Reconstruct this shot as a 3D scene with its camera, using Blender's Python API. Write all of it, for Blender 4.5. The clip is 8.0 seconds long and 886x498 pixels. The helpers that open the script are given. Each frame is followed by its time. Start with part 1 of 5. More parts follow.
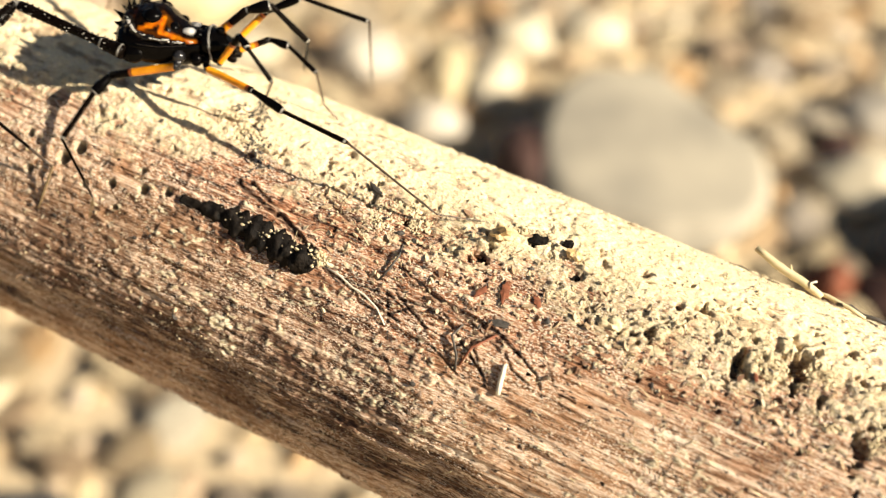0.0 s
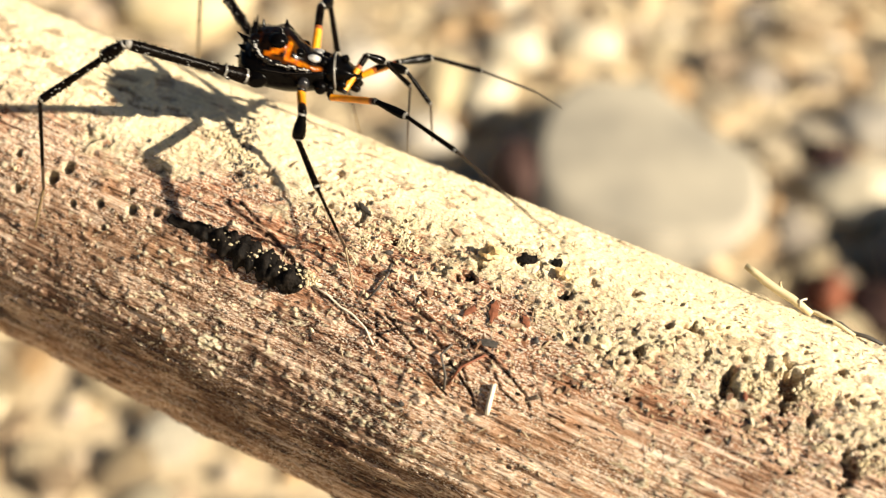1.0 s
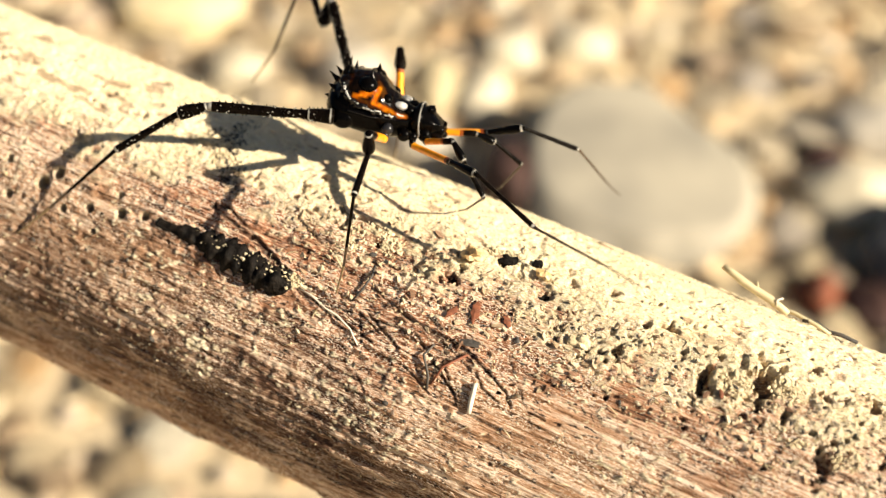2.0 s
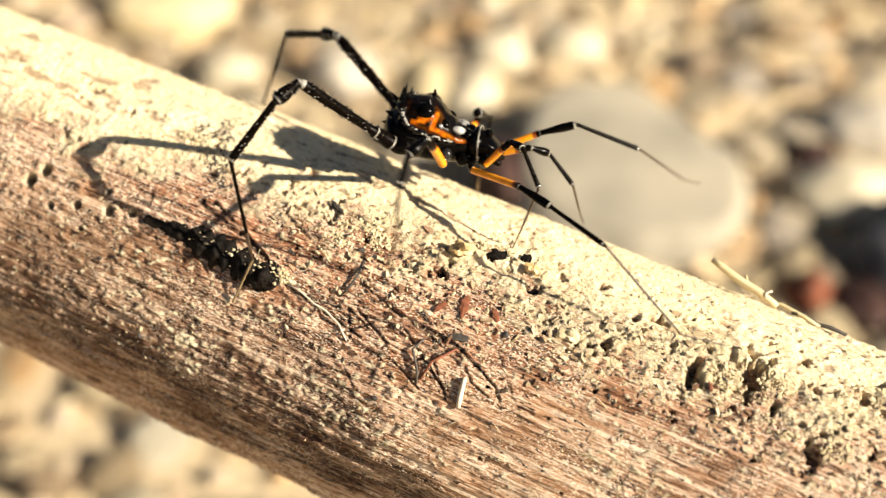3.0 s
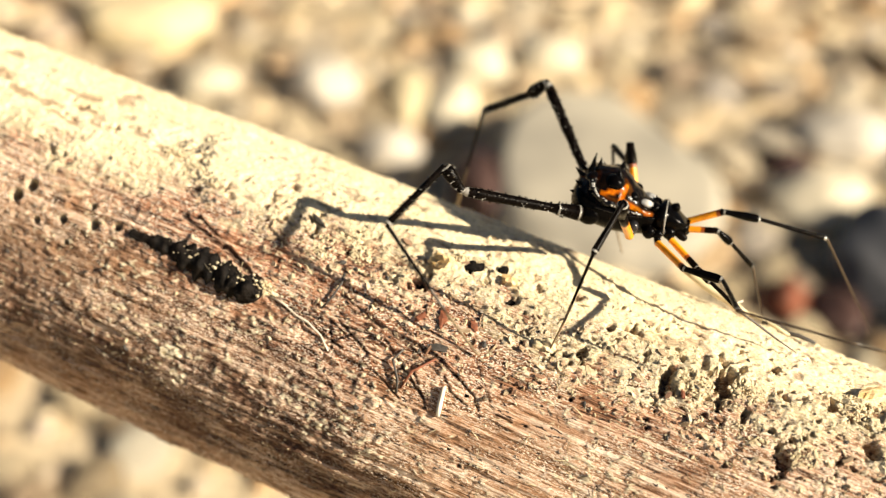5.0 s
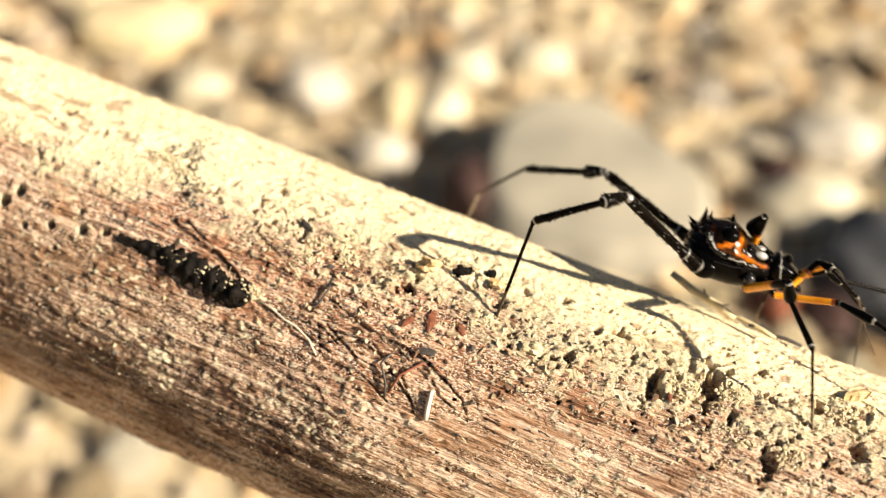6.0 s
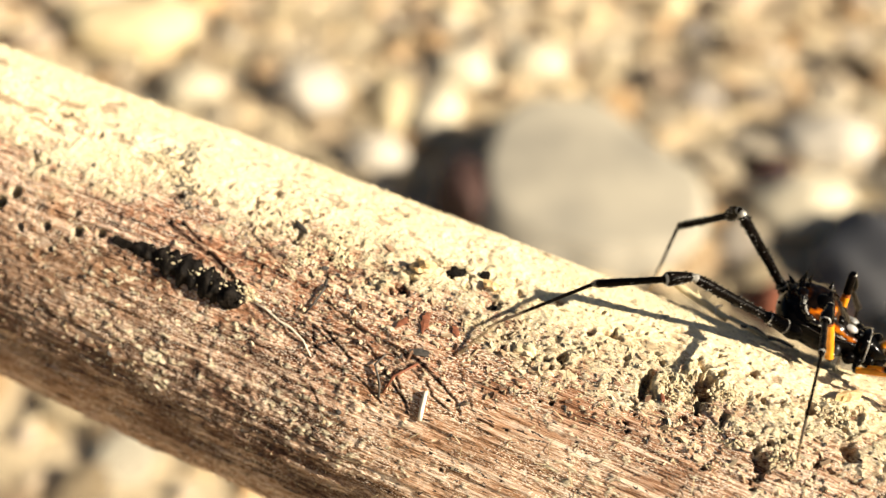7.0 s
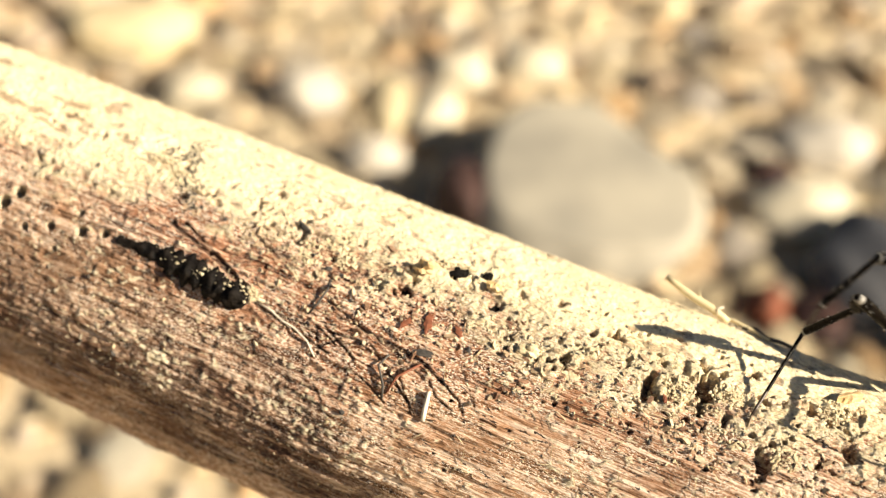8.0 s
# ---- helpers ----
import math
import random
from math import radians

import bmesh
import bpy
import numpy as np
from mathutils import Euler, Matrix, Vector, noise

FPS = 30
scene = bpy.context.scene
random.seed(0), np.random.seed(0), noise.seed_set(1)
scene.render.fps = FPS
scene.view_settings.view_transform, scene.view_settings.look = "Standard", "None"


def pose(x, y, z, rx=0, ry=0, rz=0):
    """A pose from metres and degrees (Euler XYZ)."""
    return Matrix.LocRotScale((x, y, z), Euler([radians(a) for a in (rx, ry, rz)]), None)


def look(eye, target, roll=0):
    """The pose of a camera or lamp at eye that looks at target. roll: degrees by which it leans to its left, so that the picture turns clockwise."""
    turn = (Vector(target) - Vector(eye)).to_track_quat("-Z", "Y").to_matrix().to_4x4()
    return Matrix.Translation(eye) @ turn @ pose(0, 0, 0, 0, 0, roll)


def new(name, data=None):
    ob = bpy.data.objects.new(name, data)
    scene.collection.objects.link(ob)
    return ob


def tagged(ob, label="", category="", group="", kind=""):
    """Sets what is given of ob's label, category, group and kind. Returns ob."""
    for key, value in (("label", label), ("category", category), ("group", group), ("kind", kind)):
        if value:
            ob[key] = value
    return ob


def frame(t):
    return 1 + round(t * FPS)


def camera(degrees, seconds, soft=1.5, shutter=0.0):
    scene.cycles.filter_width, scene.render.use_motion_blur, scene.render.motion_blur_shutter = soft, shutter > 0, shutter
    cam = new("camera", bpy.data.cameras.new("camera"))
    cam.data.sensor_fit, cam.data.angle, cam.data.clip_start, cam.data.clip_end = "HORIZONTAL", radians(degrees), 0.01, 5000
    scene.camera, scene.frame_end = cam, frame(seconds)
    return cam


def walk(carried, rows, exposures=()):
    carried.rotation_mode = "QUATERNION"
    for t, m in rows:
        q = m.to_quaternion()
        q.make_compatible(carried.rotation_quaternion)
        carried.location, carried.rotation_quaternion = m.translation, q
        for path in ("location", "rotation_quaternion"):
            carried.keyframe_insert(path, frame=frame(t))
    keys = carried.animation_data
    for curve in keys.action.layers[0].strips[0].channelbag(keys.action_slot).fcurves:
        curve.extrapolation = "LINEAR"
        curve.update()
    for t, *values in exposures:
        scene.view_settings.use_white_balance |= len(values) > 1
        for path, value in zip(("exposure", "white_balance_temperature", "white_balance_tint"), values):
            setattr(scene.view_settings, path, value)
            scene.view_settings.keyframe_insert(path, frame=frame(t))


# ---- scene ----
cam = camera(36, 8.0, soft=1.2, shutter=0.5)
cam.data.dof.use_dof = True
cam.data.dof.focus_distance = 0.0775
cam.data.dof.aperture_fstop = 29

PATH = [
    (0.0, look((-0.00161, -0.06512, 0.17172), (-0.00524, 0.01542, 0.11255), -0.47)),
    (0.5, look((-0.00137, -0.06505, 0.17172), (-0.00507, 0.01588, 0.11309), -0.57)),
    (1.0, look((-0.00117, -0.06469, 0.17200), (-0.00456, 0.01633, 0.11348), -0.63)),
    (1.5, look((-0.00059, -0.06570, 0.17310), (-0.00399, 0.01532, 0.11458), -0.79)),
    (3.0, look((0.00004, -0.06606, 0.17250), (-0.00271, 0.01514, 0.11419), -0.94)),
    (3.5, look((-0.00017, -0.06659, 0.17289), (-0.00201, 0.01452, 0.11443), -0.80)),
    (4.0, look((0.00019, -0.06683, 0.17297), (-0.00168, 0.01443, 0.11471), -0.99)),
    (5.5, look((0.00009, -0.06768, 0.17406), (-0.00082, 0.01400, 0.11637), -0.33)),
    (6.0, look((0.00028, -0.06770, 0.17391), (-0.00027, 0.01408, 0.11636), -0.42)),
    (6.5, look((0.00047, -0.06801, 0.17402), (0.00007, 0.01386, 0.11661), -0.36)),
    (7.0, look((0.00040, -0.06802, 0.17418), (0.00015, 0.01380, 0.11669), -0.31)),
    (7.5, look((0.00025, -0.06809, 0.17429), (0.00017, 0.01374, 0.11681), -0.10)),
    (8.0, look((0.00000, -0.06829, 0.17428), (0.00000, 0.01363, 0.11692), 0.00)),
]
walk(cam, PATH)
MM = 0.001

# world, sun and exposure
sun_dir = Vector((0.81, -0.375, 0.45)).normalized()
world = bpy.data.worlds.new("sky")
scene.world = world
world.use_nodes = True
wn = world.node_tree
sky = wn.nodes.new("ShaderNodeTexSky")
sky.sky_type = "NISHITA"
sky.sun_disc = False
sky.dust_density = 1.3
sky.ozone_density = 0.9
sky.sun_elevation = math.asin(sun_dir.z)
sky.sun_rotation = math.atan2(sun_dir.x, sun_dir.y)
wn.links.new(sky.outputs[0], wn.nodes["Background"].inputs[0])
wn.nodes["Background"].inputs[1].default_value = 0.028
sun_data = bpy.data.lights.new("sun", "SUN")
sun_data.energy, sun_data.angle, sun_data.color = 5.6, radians(0.53), (1.0, 0.885, 0.70)
sun = new("sun", sun_data)
sun.matrix_world = look(sun_dir * 2.0, (0, 0, 0))
scene.view_settings.exposure = 1.0


# ---- materials ----
def mat(name):
    m = bpy.data.materials.new(name)
    m.use_nodes = True
    nt = m.node_tree
    return m, nt, nt.nodes["Principled BSDF"]


def node(nt, kind, **sockets):
    n = nt.nodes.new("ShaderNode" + kind)
    for key, value in sockets.items():
        n.inputs[key.replace("_", " ")].default_value = value
    return n


def ramp(nt, fac, stops):
    n = nt.nodes.new("ShaderNodeValToRGB")
    el = n.color_ramp.elements
    while len(el) < len(stops):
        el.new(0.5)
    for e, (p, c) in zip(el, stops):
        e.position, e.color = p, (*c, 1)
    nt.links.new(fac, n.inputs[0])
    return n.outputs[0]


def grey(a, b):
    return [(a, (0, 0, 0)), (b, (1, 1, 1))]


def mix(nt, fac, a, b, blend="MIX"):
    n = nt.nodes.new("ShaderNodeMix")
    n.data_type, n.blend_type = "RGBA", blend
    for socket, value in ((n.inputs[0], fac), (n.inputs[6], a), (n.inputs[7], b)):
        if isinstance(value, (int, float)):
            socket.default_value = value
        elif isinstance(value, tuple):
            socket.default_value = (*value, 1)
        else:
            nt.links.new(value, socket)
    return n.outputs[2]


def noise_of(nt, scale, stretch=(1, 1, 1), detail=4.0, rough=0.6):
    tc = nt.nodes.new("ShaderNodeTexCoord")
    mp = nt.nodes.new("ShaderNodeMapping")
    mp.inputs["Scale"].default_value = stretch
    nt.links.new(tc.outputs["Object"], mp.inputs[0])
    n = node(nt, "TexNoise", Scale=scale, Detail=detail, Roughness=rough)
    nt.links.new(mp.outputs[0], n.inputs["Vector"])
    return n.outputs["Fac"]


def bump(nt, bsdf, height, distance, strength=1.0):
    n = node(nt, "Bump", Strength=strength, Distance=distance)
    nt.links.new(height, n.inputs["Height"])
    nt.links.new(n.outputs[0], bsdf.inputs["Normal"])


def plain(name, dark, light, scale, rough=0.6, relief=0.0, stretch=(1, 1, 1), rough_to=None, spec=0.5):
    """A two-tone grained surface."""
    m, nt, b = mat(name)
    f = noise_of(nt, scale, stretch)
    nt.links.new(ramp(nt, f, [(0.3, dark), (0.7, light)]), b.inputs["Base Color"])
    b.inputs["Roughness"].default_value = rough
    b.inputs["Specular IOR Level"].default_value = spec
    if rough_to is not None:
        r = nt.nodes.new("ShaderNodeMapRange")
        r.inputs["To Min"].default_value, r.inputs["To Max"].default_value = rough, rough_to
        nt.links.new(f, r.inputs[0])
        nt.links.new(r.outputs[0], b.inputs["Roughness"])
    if relief:
        bump(nt, b, f, relief)
    return m


def stick_material():
    m, nt, b = mat("weathered_wood")
    masks = {}
    for key in ("crust", "speck_lit", "tone", "age_shade", "calm"):
        masks[key] = nt.nodes.new("ShaderNodeAttribute")
        masks[key].attribute_name = key
    crust, speck_lit, tone, age_shade, calm = (masks[key].outputs["Fac"] for key in ("crust", "speck_lit", "tone", "age_shade", "calm"))
    fibre = noise_of(nt, 2300, (0.045, 1, 1), 6, 0.68)
    hair = noise_of(nt, 7500, (0.05, 1, 1), 3, 0.6)
    broad = noise_of(nt, 110, (0.3, 1, 1), 5, 0.65)
    grain = noise_of(nt, 8500, (0.55, 1, 1), 4, 0.7)
    fleck = noise_of(nt, 3600, (0.4, 1, 1), 3, 0.6)
    patch = noise_of(nt, 420, (0.7, 1, 1), 4, 0.6)
    strand = mix(nt, 0.42, fibre, hair)
    red = ramp(nt, strand, [(0.41, (0.028, 0.009, 0.004)), (0.465, (0.20, 0.075, 0.034)), (0.52, (0.43, 0.205, 0.11)), (0.595, (0.74, 0.53, 0.38))])
    pale = ramp(nt, strand, [(0.41, (0.045, 0.018, 0.008)), (0.46, (0.29, 0.15, 0.075)), (0.515, (0.55, 0.35, 0.225)), (0.59, (0.86, 0.71, 0.56))])
    # dark weathered wood, which also paints shade on the lower flank and in recesses
    old_shaded = ramp(nt, strand, [(0.39, (0.012, 0.006, 0.004)), (0.47, (0.075, 0.033, 0.018)), (0.54, (0.18, 0.10, 0.06)), (0.62, (0.54, 0.40, 0.28))])
    wood = mix(nt, age_shade, mix(nt, tone, red, pale), old_shaded)
    wood = mix(nt, ramp(nt, broad, grey(0.46, 0.72)), wood, mix(nt, 0.55, wood, (0.44, 0.23, 0.11)))
    wood = mix(nt, ramp(nt, fleck, [(0.35, (1, 1, 1)), (0.40, (0, 0, 0))]), wood, (0.045, 0.025, 0.016))
    dust = ramp(nt, grain, [(0.28, (0.25, 0.165, 0.08)), (0.40, (0.54, 0.42, 0.235)), (0.5, (0.70, 0.58, 0.36)), (0.66, (0.82, 0.72, 0.50))])
    dust = mix(nt, ramp(nt, patch, grey(0.50, 0.70)), dust, mix(nt, 0.6, dust, (0.45, 0.31, 0.16)))
    dust = mix(nt, calm, dust, ramp(nt, grain, [(0.26, (0.52, 0.38, 0.20)), (0.42, (0.72, 0.57, 0.33)), (0.56, (0.86, 0.73, 0.46))]))
    col = mix(nt, crust, wood, dust)
    powder = nt.nodes.new("ShaderNodeMath")
    powder.operation = "MULTIPLY"
    grit = noise_of(nt, 12000, (0.45, 1, 1), 3, 0.7)
    nt.links.new(ramp(nt, grit, grey(0.54, 0.57)), powder.inputs[0])
    nt.links.new(ramp(nt, patch, grey(0.36, 0.56)), powder.inputs[1])
    settled = nt.nodes.new("ShaderNodeMath")
    settled.operation = "MULTIPLY"
    nt.links.new(powder.outputs[0], settled.inputs[0])
    nt.links.new(ramp(nt, age_shade, [(0.3, (1, 1, 1)), (1.0, (0.35, 0.35, 0.35))]), settled.inputs[1])
    col = mix(nt, settled.outputs[0], col, (0.83, 0.70, 0.56))
    col = mix(nt, speck_lit, col, ramp(nt, grain, [(0.38, (0.48, 0.37, 0.21)), (0.6, (0.80, 0.72, 0.54))]))
    nt.links.new(col, b.inputs["Base Color"])
    b.inputs["Roughness"].default_value = 0.75
    b.inputs["Specular IOR Level"].default_value = 0.3
    clods = node(nt, "TexVoronoi", Scale=2100)
    tc = nt.nodes.new("ShaderNodeTexCoord")
    nt.links.new(tc.outputs["Object"], clods.inputs["Vector"])
    rough_h = mix(nt, 0.5, grain, clods.outputs["Distance"])
    h = mix(nt, crust, mix(nt, 0.3, strand, mix(nt, 0.65, grain, grit)), mix(nt, 0.4, rough_h, grit))
    h = mix(nt, calm, h, mix(nt, 0.65, h, (0.5, 0.5, 0.5)))
    bump(nt, b, h, 0.00042, 1.0)
    return m


def pebble_material(name, source):
    """Mixed river gravel: each stone takes its own colour."""
    m, nt, b = mat(name)
    if source == "object":
        info = nt.nodes.new("ShaderNodeObjectInfo")
        rnd = info.outputs["Random"]
    else:
        info = nt.nodes.new("ShaderNodeNewGeometry")
        rnd = info.outputs["Random Per Island"]
    cols = ramp(nt, rnd, [(0.0, (0.40, 0.29, 0.17)), (0.12, (0.64, 0.51, 0.31)), (0.3, (0.72, 0.59, 0.38)), (0.42, (0.54, 0.41, 0.26)), (0.52, (0.76, 0.66, 0.46)),
                          (0.64, (0.46, 0.36, 0.25)), (0.74, (0.66, 0.42, 0.20)), (0.84, (0.80, 0.72, 0.55)), (0.93, (0.40, 0.30, 0.20)), (1.0, (0.54, 0.48, 0.40))])
    f = noise_of(nt, 260, (1, 1, 1), 4, 0.6)
    col = mix(nt, 0.5, cols, ramp(nt, f, [(0.3, (0.55, 0.5, 0.45)), (0.7, (1, 1, 1))]), "MULTIPLY")
    nt.links.new(col, b.inputs["Base Color"])
    b.inputs["Roughness"].default_value = 0.8
    bump(nt, b, f, 0.0004)
    return m


WOOD = stick_material()
PEBBLE = pebble_material("gravel_stone", "object")
PEBBLES = pebble_material("gravel_mass", "island")
SAND = plain("coarse_sand", (0.48, 0.37, 0.23), (0.74, 0.60, 0.39), 420, 0.9, 0.0015)
GREY_STONE = plain("grey_stone", (0.23, 0.21, 0.17), (0.41, 0.365, 0.28), 48, 0.8, 0.0006)
WHITE_STONE = plain("white_stone", (0.44, 0.38, 0.27), (0.58, 0.51, 0.375), 160, 0.7, 0.0004)
TAN_STONE = plain("tan_stone", (0.46, 0.36, 0.20), (0.66, 0.55, 0.34), 130, 0.8, 0.0004)
CREAM_STONE = plain("cream_stone", (0.52, 0.45, 0.32), (0.70, 0.62, 0.46), 120, 0.8, 0.0004)
PALE_GREY_STONE = plain("pale_grey_stone", (0.39, 0.345, 0.28), (0.54, 0.485, 0.40), 120, 0.8, 0.0004)
DARK_STONE = plain("dark_stone", (0.03, 0.03, 0.035), (0.08, 0.08, 0.085), 140, 0.6, 0.0004)
MAROON_STONE = plain("maroon_stone", (0.018, 0.007, 0.005), (0.06, 0.022, 0.014), 150, 0.7, 0.0004)
RUST_STONE = plain("rust_stone", (0.09, 0.022, 0.008), (0.24, 0.065, 0.022), 160, 0.75, 0.0004)
CHITIN = plain("black_chitin", (0.0006, 0.0005, 0.0005), (0.002, 0.0016, 0.0014), 2500, 0.08, rough_to=0.28, relief=0.00001, spec=0.07)
# sun glint of the black back bump, painted as a pale base colour
PAINTED_SHEEN = plain("painted_sheen", (0.03, 0.03, 0.03), (0.62, 0.60, 0.57), 1500, 0.2, 0.00001, spec=0.6)
# white glints of the glossy ridge, painted as pale beads
GLINT_BEAD = plain("painted_glint_bead", (0.22, 0.215, 0.20), (0.66, 0.63, 0.58), 5000, 0.15, spec=0.8)
RUSTY = plain("rust_red_leg", (0.12, 0.02, 0.004), (0.3, 0.07, 0.006), 1800, 0.35, 0.00003)
GLOSS = plain("glossy_ridge", (0.002, 0.002, 0.002), (0.008, 0.006, 0.005), 5000, 0.1, 0.00006, spec=0.35)
LEG_BLACK = plain("black_leg", (0.0008, 0.0006, 0.0005), (0.005, 0.003, 0.002), 3000, 0.15, 0.00004, rough_to=0.45, spec=0.05)
LEG_BROWN = plain("dark_brown_leg", (0.022, 0.013, 0.008), (0.065, 0.04, 0.022), 3000, 0.4, 0.00003)
TARSUS = plain("pale_brown_tarsus", (0.10, 0.065, 0.03), (0.24, 0.17, 0.085), 3000, 0.5, 0.00003)
ORANGE = plain("orange_leg", (0.66, 0.22, 0.004), (0.86, 0.35, 0.008), 1800, 0.35, 0.00003)


def shield_material():
    m, nt, b = mat("marked_shield")
    mark = nt.nodes.new("ShaderNodeAttribute")
    mark.attribute_name = "mark"
    f = noise_of(nt, 1400, (1, 1, 1), 4, 0.6)
    dark = ramp(nt, f, [(0.35, (0.0008, 0.0006, 0.0005)), (0.7, (0.007, 0.003, 0.001))])
    warm = ramp(nt, f, [(0.3, (0.15, 0.02, 0.001)), (0.5, (0.45, 0.105, 0.002)), (0.72, (0.74, 0.27, 0.005))])
    nt.links.new(mix(nt, mark.outputs["Fac"], dark, warm), b.inputs["Base Color"])
    b.inputs["Roughness"].default_value = 0.2
    b.inputs["Specular IOR Level"].default_value = 0.12
    bump(nt, b, f, 0.00003)
    return m


SHIELD = shield_material()
# pale skin of the joints, also the painted glints on leg tubercles
MEMBRANE_GLINT = plain("pale_joint_skin_and_glint", (0.05, 0.046, 0.04), (0.38, 0.36, 0.32), 2600, 0.2)
BALL = plain("grey_hip", (0.004, 0.004, 0.005), (0.02, 0.019, 0.02), 1800, 0.22, spec=0.4)
CHAR = plain("charred_bark", (0.002, 0.002, 0.002), (0.015, 0.011, 0.008), 2500, 0.7, 0.0002, spec=0.12)


def chip_material(name, kind, socket):
    m, nt, b = mat(name)
    info = nt.nodes.new(kind)
    cols = ramp(nt, info.outputs[socket], [(0.0, (0.07, 0.035, 0.02)), (0.16, (0.28, 0.15, 0.085)), (0.4, (0.52, 0.39, 0.24)), (0.7, (0.66, 0.54, 0.36)), (1.0, (0.76, 0.66, 0.47))])
    f = noise_of(nt, 6000, (0.4, 1, 1), 4, 0.7)
    nt.links.new(mix(nt, 0.7, cols, ramp(nt, f, [(0.35, (0.35, 0.3, 0.26)), (0.6, (1, 1, 1))]), "MULTIPLY"), b.inputs["Base Color"])
    b.inputs["Roughness"].default_value = 0.8
    bump(nt, b, f, 0.0001)
    return m


CHIPS = chip_material("bark_chips", "ShaderNodeNewGeometry", "Random Per Island")
CHIP = chip_material("bark_chip", "ShaderNodeObjectInfo", "Random")
CRUMB = plain("pale_crumb", (0.44, 0.35, 0.20), (0.74, 0.63, 0.42), 2200, 0.9, 0.0001)
YELLOW = plain("amber_grain", (0.46, 0.26, 0.08), (0.78, 0.62, 0.36), 1500, 0.6, 0.0001)
DARK_FLAKE = plain("dark_flake", (0.025, 0.022, 0.02), (0.10, 0.085, 0.07), 1500, 0.7, 0.0001)
RED_FLAKE = plain("red_bark", (0.10, 0.028, 0.012), (0.30, 0.10, 0.045), 2600, 0.7, 0.0001, (0.3, 1, 1))
STRAW = plain("dry_straw", (0.46, 0.36, 0.19), (0.70, 0.60, 0.38), 1500, 0.7, 0.00005, (0.15, 1, 1))
SLIVER = plain("pale_splinter", (0.55, 0.47, 0.36), (0.80, 0.73, 0.60), 1800, 0.7, 0.00005, (0.15, 1, 1))


# ---- building helpers ----
def part(name, bm, material, parent=None, label="", smooth=True):
    me = bpy.data.meshes.new(name)
    bm.to_mesh(me)
    bm.free()
    for mm in material if isinstance(material, (list, tuple)) else [material]:
        me.materials.append(mm)
    if smooth:
        me.polygons.foreach_set("use_smooth", [True] * len(me.polygons))
    ob = new(name, me)
    if parent is not None:
        ob.parent = parent
    if label:
        tagged(ob, label)
    return ob


def value_noise(u, v, seed, period=0):
    """Smooth value noise on arrays; v wraps after period cells when given."""
    g = np.random.RandomState(seed).rand(256, 1024)
    iu, iv = np.floor(u).astype(int), np.floor(v).astype(int)
    fu, fv = u - iu, v - iv
    fu, fv = fu * fu * (3 - 2 * fu), fv * fv * (3 - 2 * fv)
    wrap = (lambda a: a % period) if period else (lambda a: a % 1024)
    a, b = g[iu % 256, wrap(iv)], g[(iu + 1) % 256, wrap(iv)]
    c, d = g[iu % 256, wrap(iv + 1)], g[(iu + 1) % 256, wrap(iv + 1)]
    return (a * (1 - fu) + b * fu) * (1 - fv) + (c * (1 - fu) + d * fu) * fv


def fbm(u, v, seed, period=0, octaves=4, gain=0.5):
    out, amp, total = 0, 1.0, 0.0
    for o in range(octaves):
        k = 2 ** o
        out = out + amp * value_noise(u * k, v * k, seed + o, period * k)
        total += amp
        amp *= gain
    return out / total


def step(x, a, b):
    t = np.clip((x - a) / (b - a), 0, 1)
    return t * t * (3 - 2 * t)


def rock(bm, size, seed, rough=0.22, cuts=2, m=None):
    """A worn stone of three half-axes, uneven by noise."""
    made = bmesh.ops.create_icosphere(bm, subdivisions=cuts, radius=1.0)["verts"]
    off = Vector((seed * 7.31, seed * 3.17, seed * 1.93))
    for v in made:
        n = 1 + rough * (noise.noise(v.co * 1.1 + off) + 0.4 * noise.noise(v.co * 2.7 + off))
        v.co = Vector((v.co.x * size[0], v.co.y * size[1], v.co.z * size[2])) * n
        if m is not None:
            v.co = m @ v.co
    return made


# ---- the stick ----
AXIS = Vector((0.9028, -0.3989, -0.1610)).normalized()
AWAY = Vector((0.4041, 0.9147, 0.0))
AWAY = (AWAY - AWAY.dot(AXIS) * AXIS).normalized()
UP = AXIS.cross(AWAY)
STICK = Matrix.Translation((0, 0, 0.115)) @ Matrix((AXIS, AWAY, UP)).transposed().to_4x4()


def radius(s):
    """Radius in mm at s mm along the stick."""
    return 10.907 * (1 + 0.00033 * s)


SURFACE = {}


def height(s, phi):
    """How far the bark stands proud of the plain round, in mm."""
    if not SURFACE:
        return 0.0
    i = int(np.clip(np.searchsorted(SURFACE["s"], s), 0, len(SURFACE["s"]) - 1))
    j = int(np.clip(np.searchsorted(SURFACE["a"], (phi + 50) % 360 - 50), 0, len(SURFACE["a"]) - 1))
    return float(SURFACE["h"][i, j])


def on_stick(s, phi, h=0.0, turn=0.0):
    """A pose on the bark: s mm along, phi degrees from the top towards the viewer, h mm proud; x along the stick, z outward."""
    a = radians(phi)
    r = (radius(s) + height(s, phi) + h) * MM
    return STICK @ Matrix.Translation((s * MM, -math.sin(a) * r, math.cos(a) * r)) @ Matrix.Rotation(a, 4, "X") @ Matrix.Rotation(radians(turn), 4, "Z")


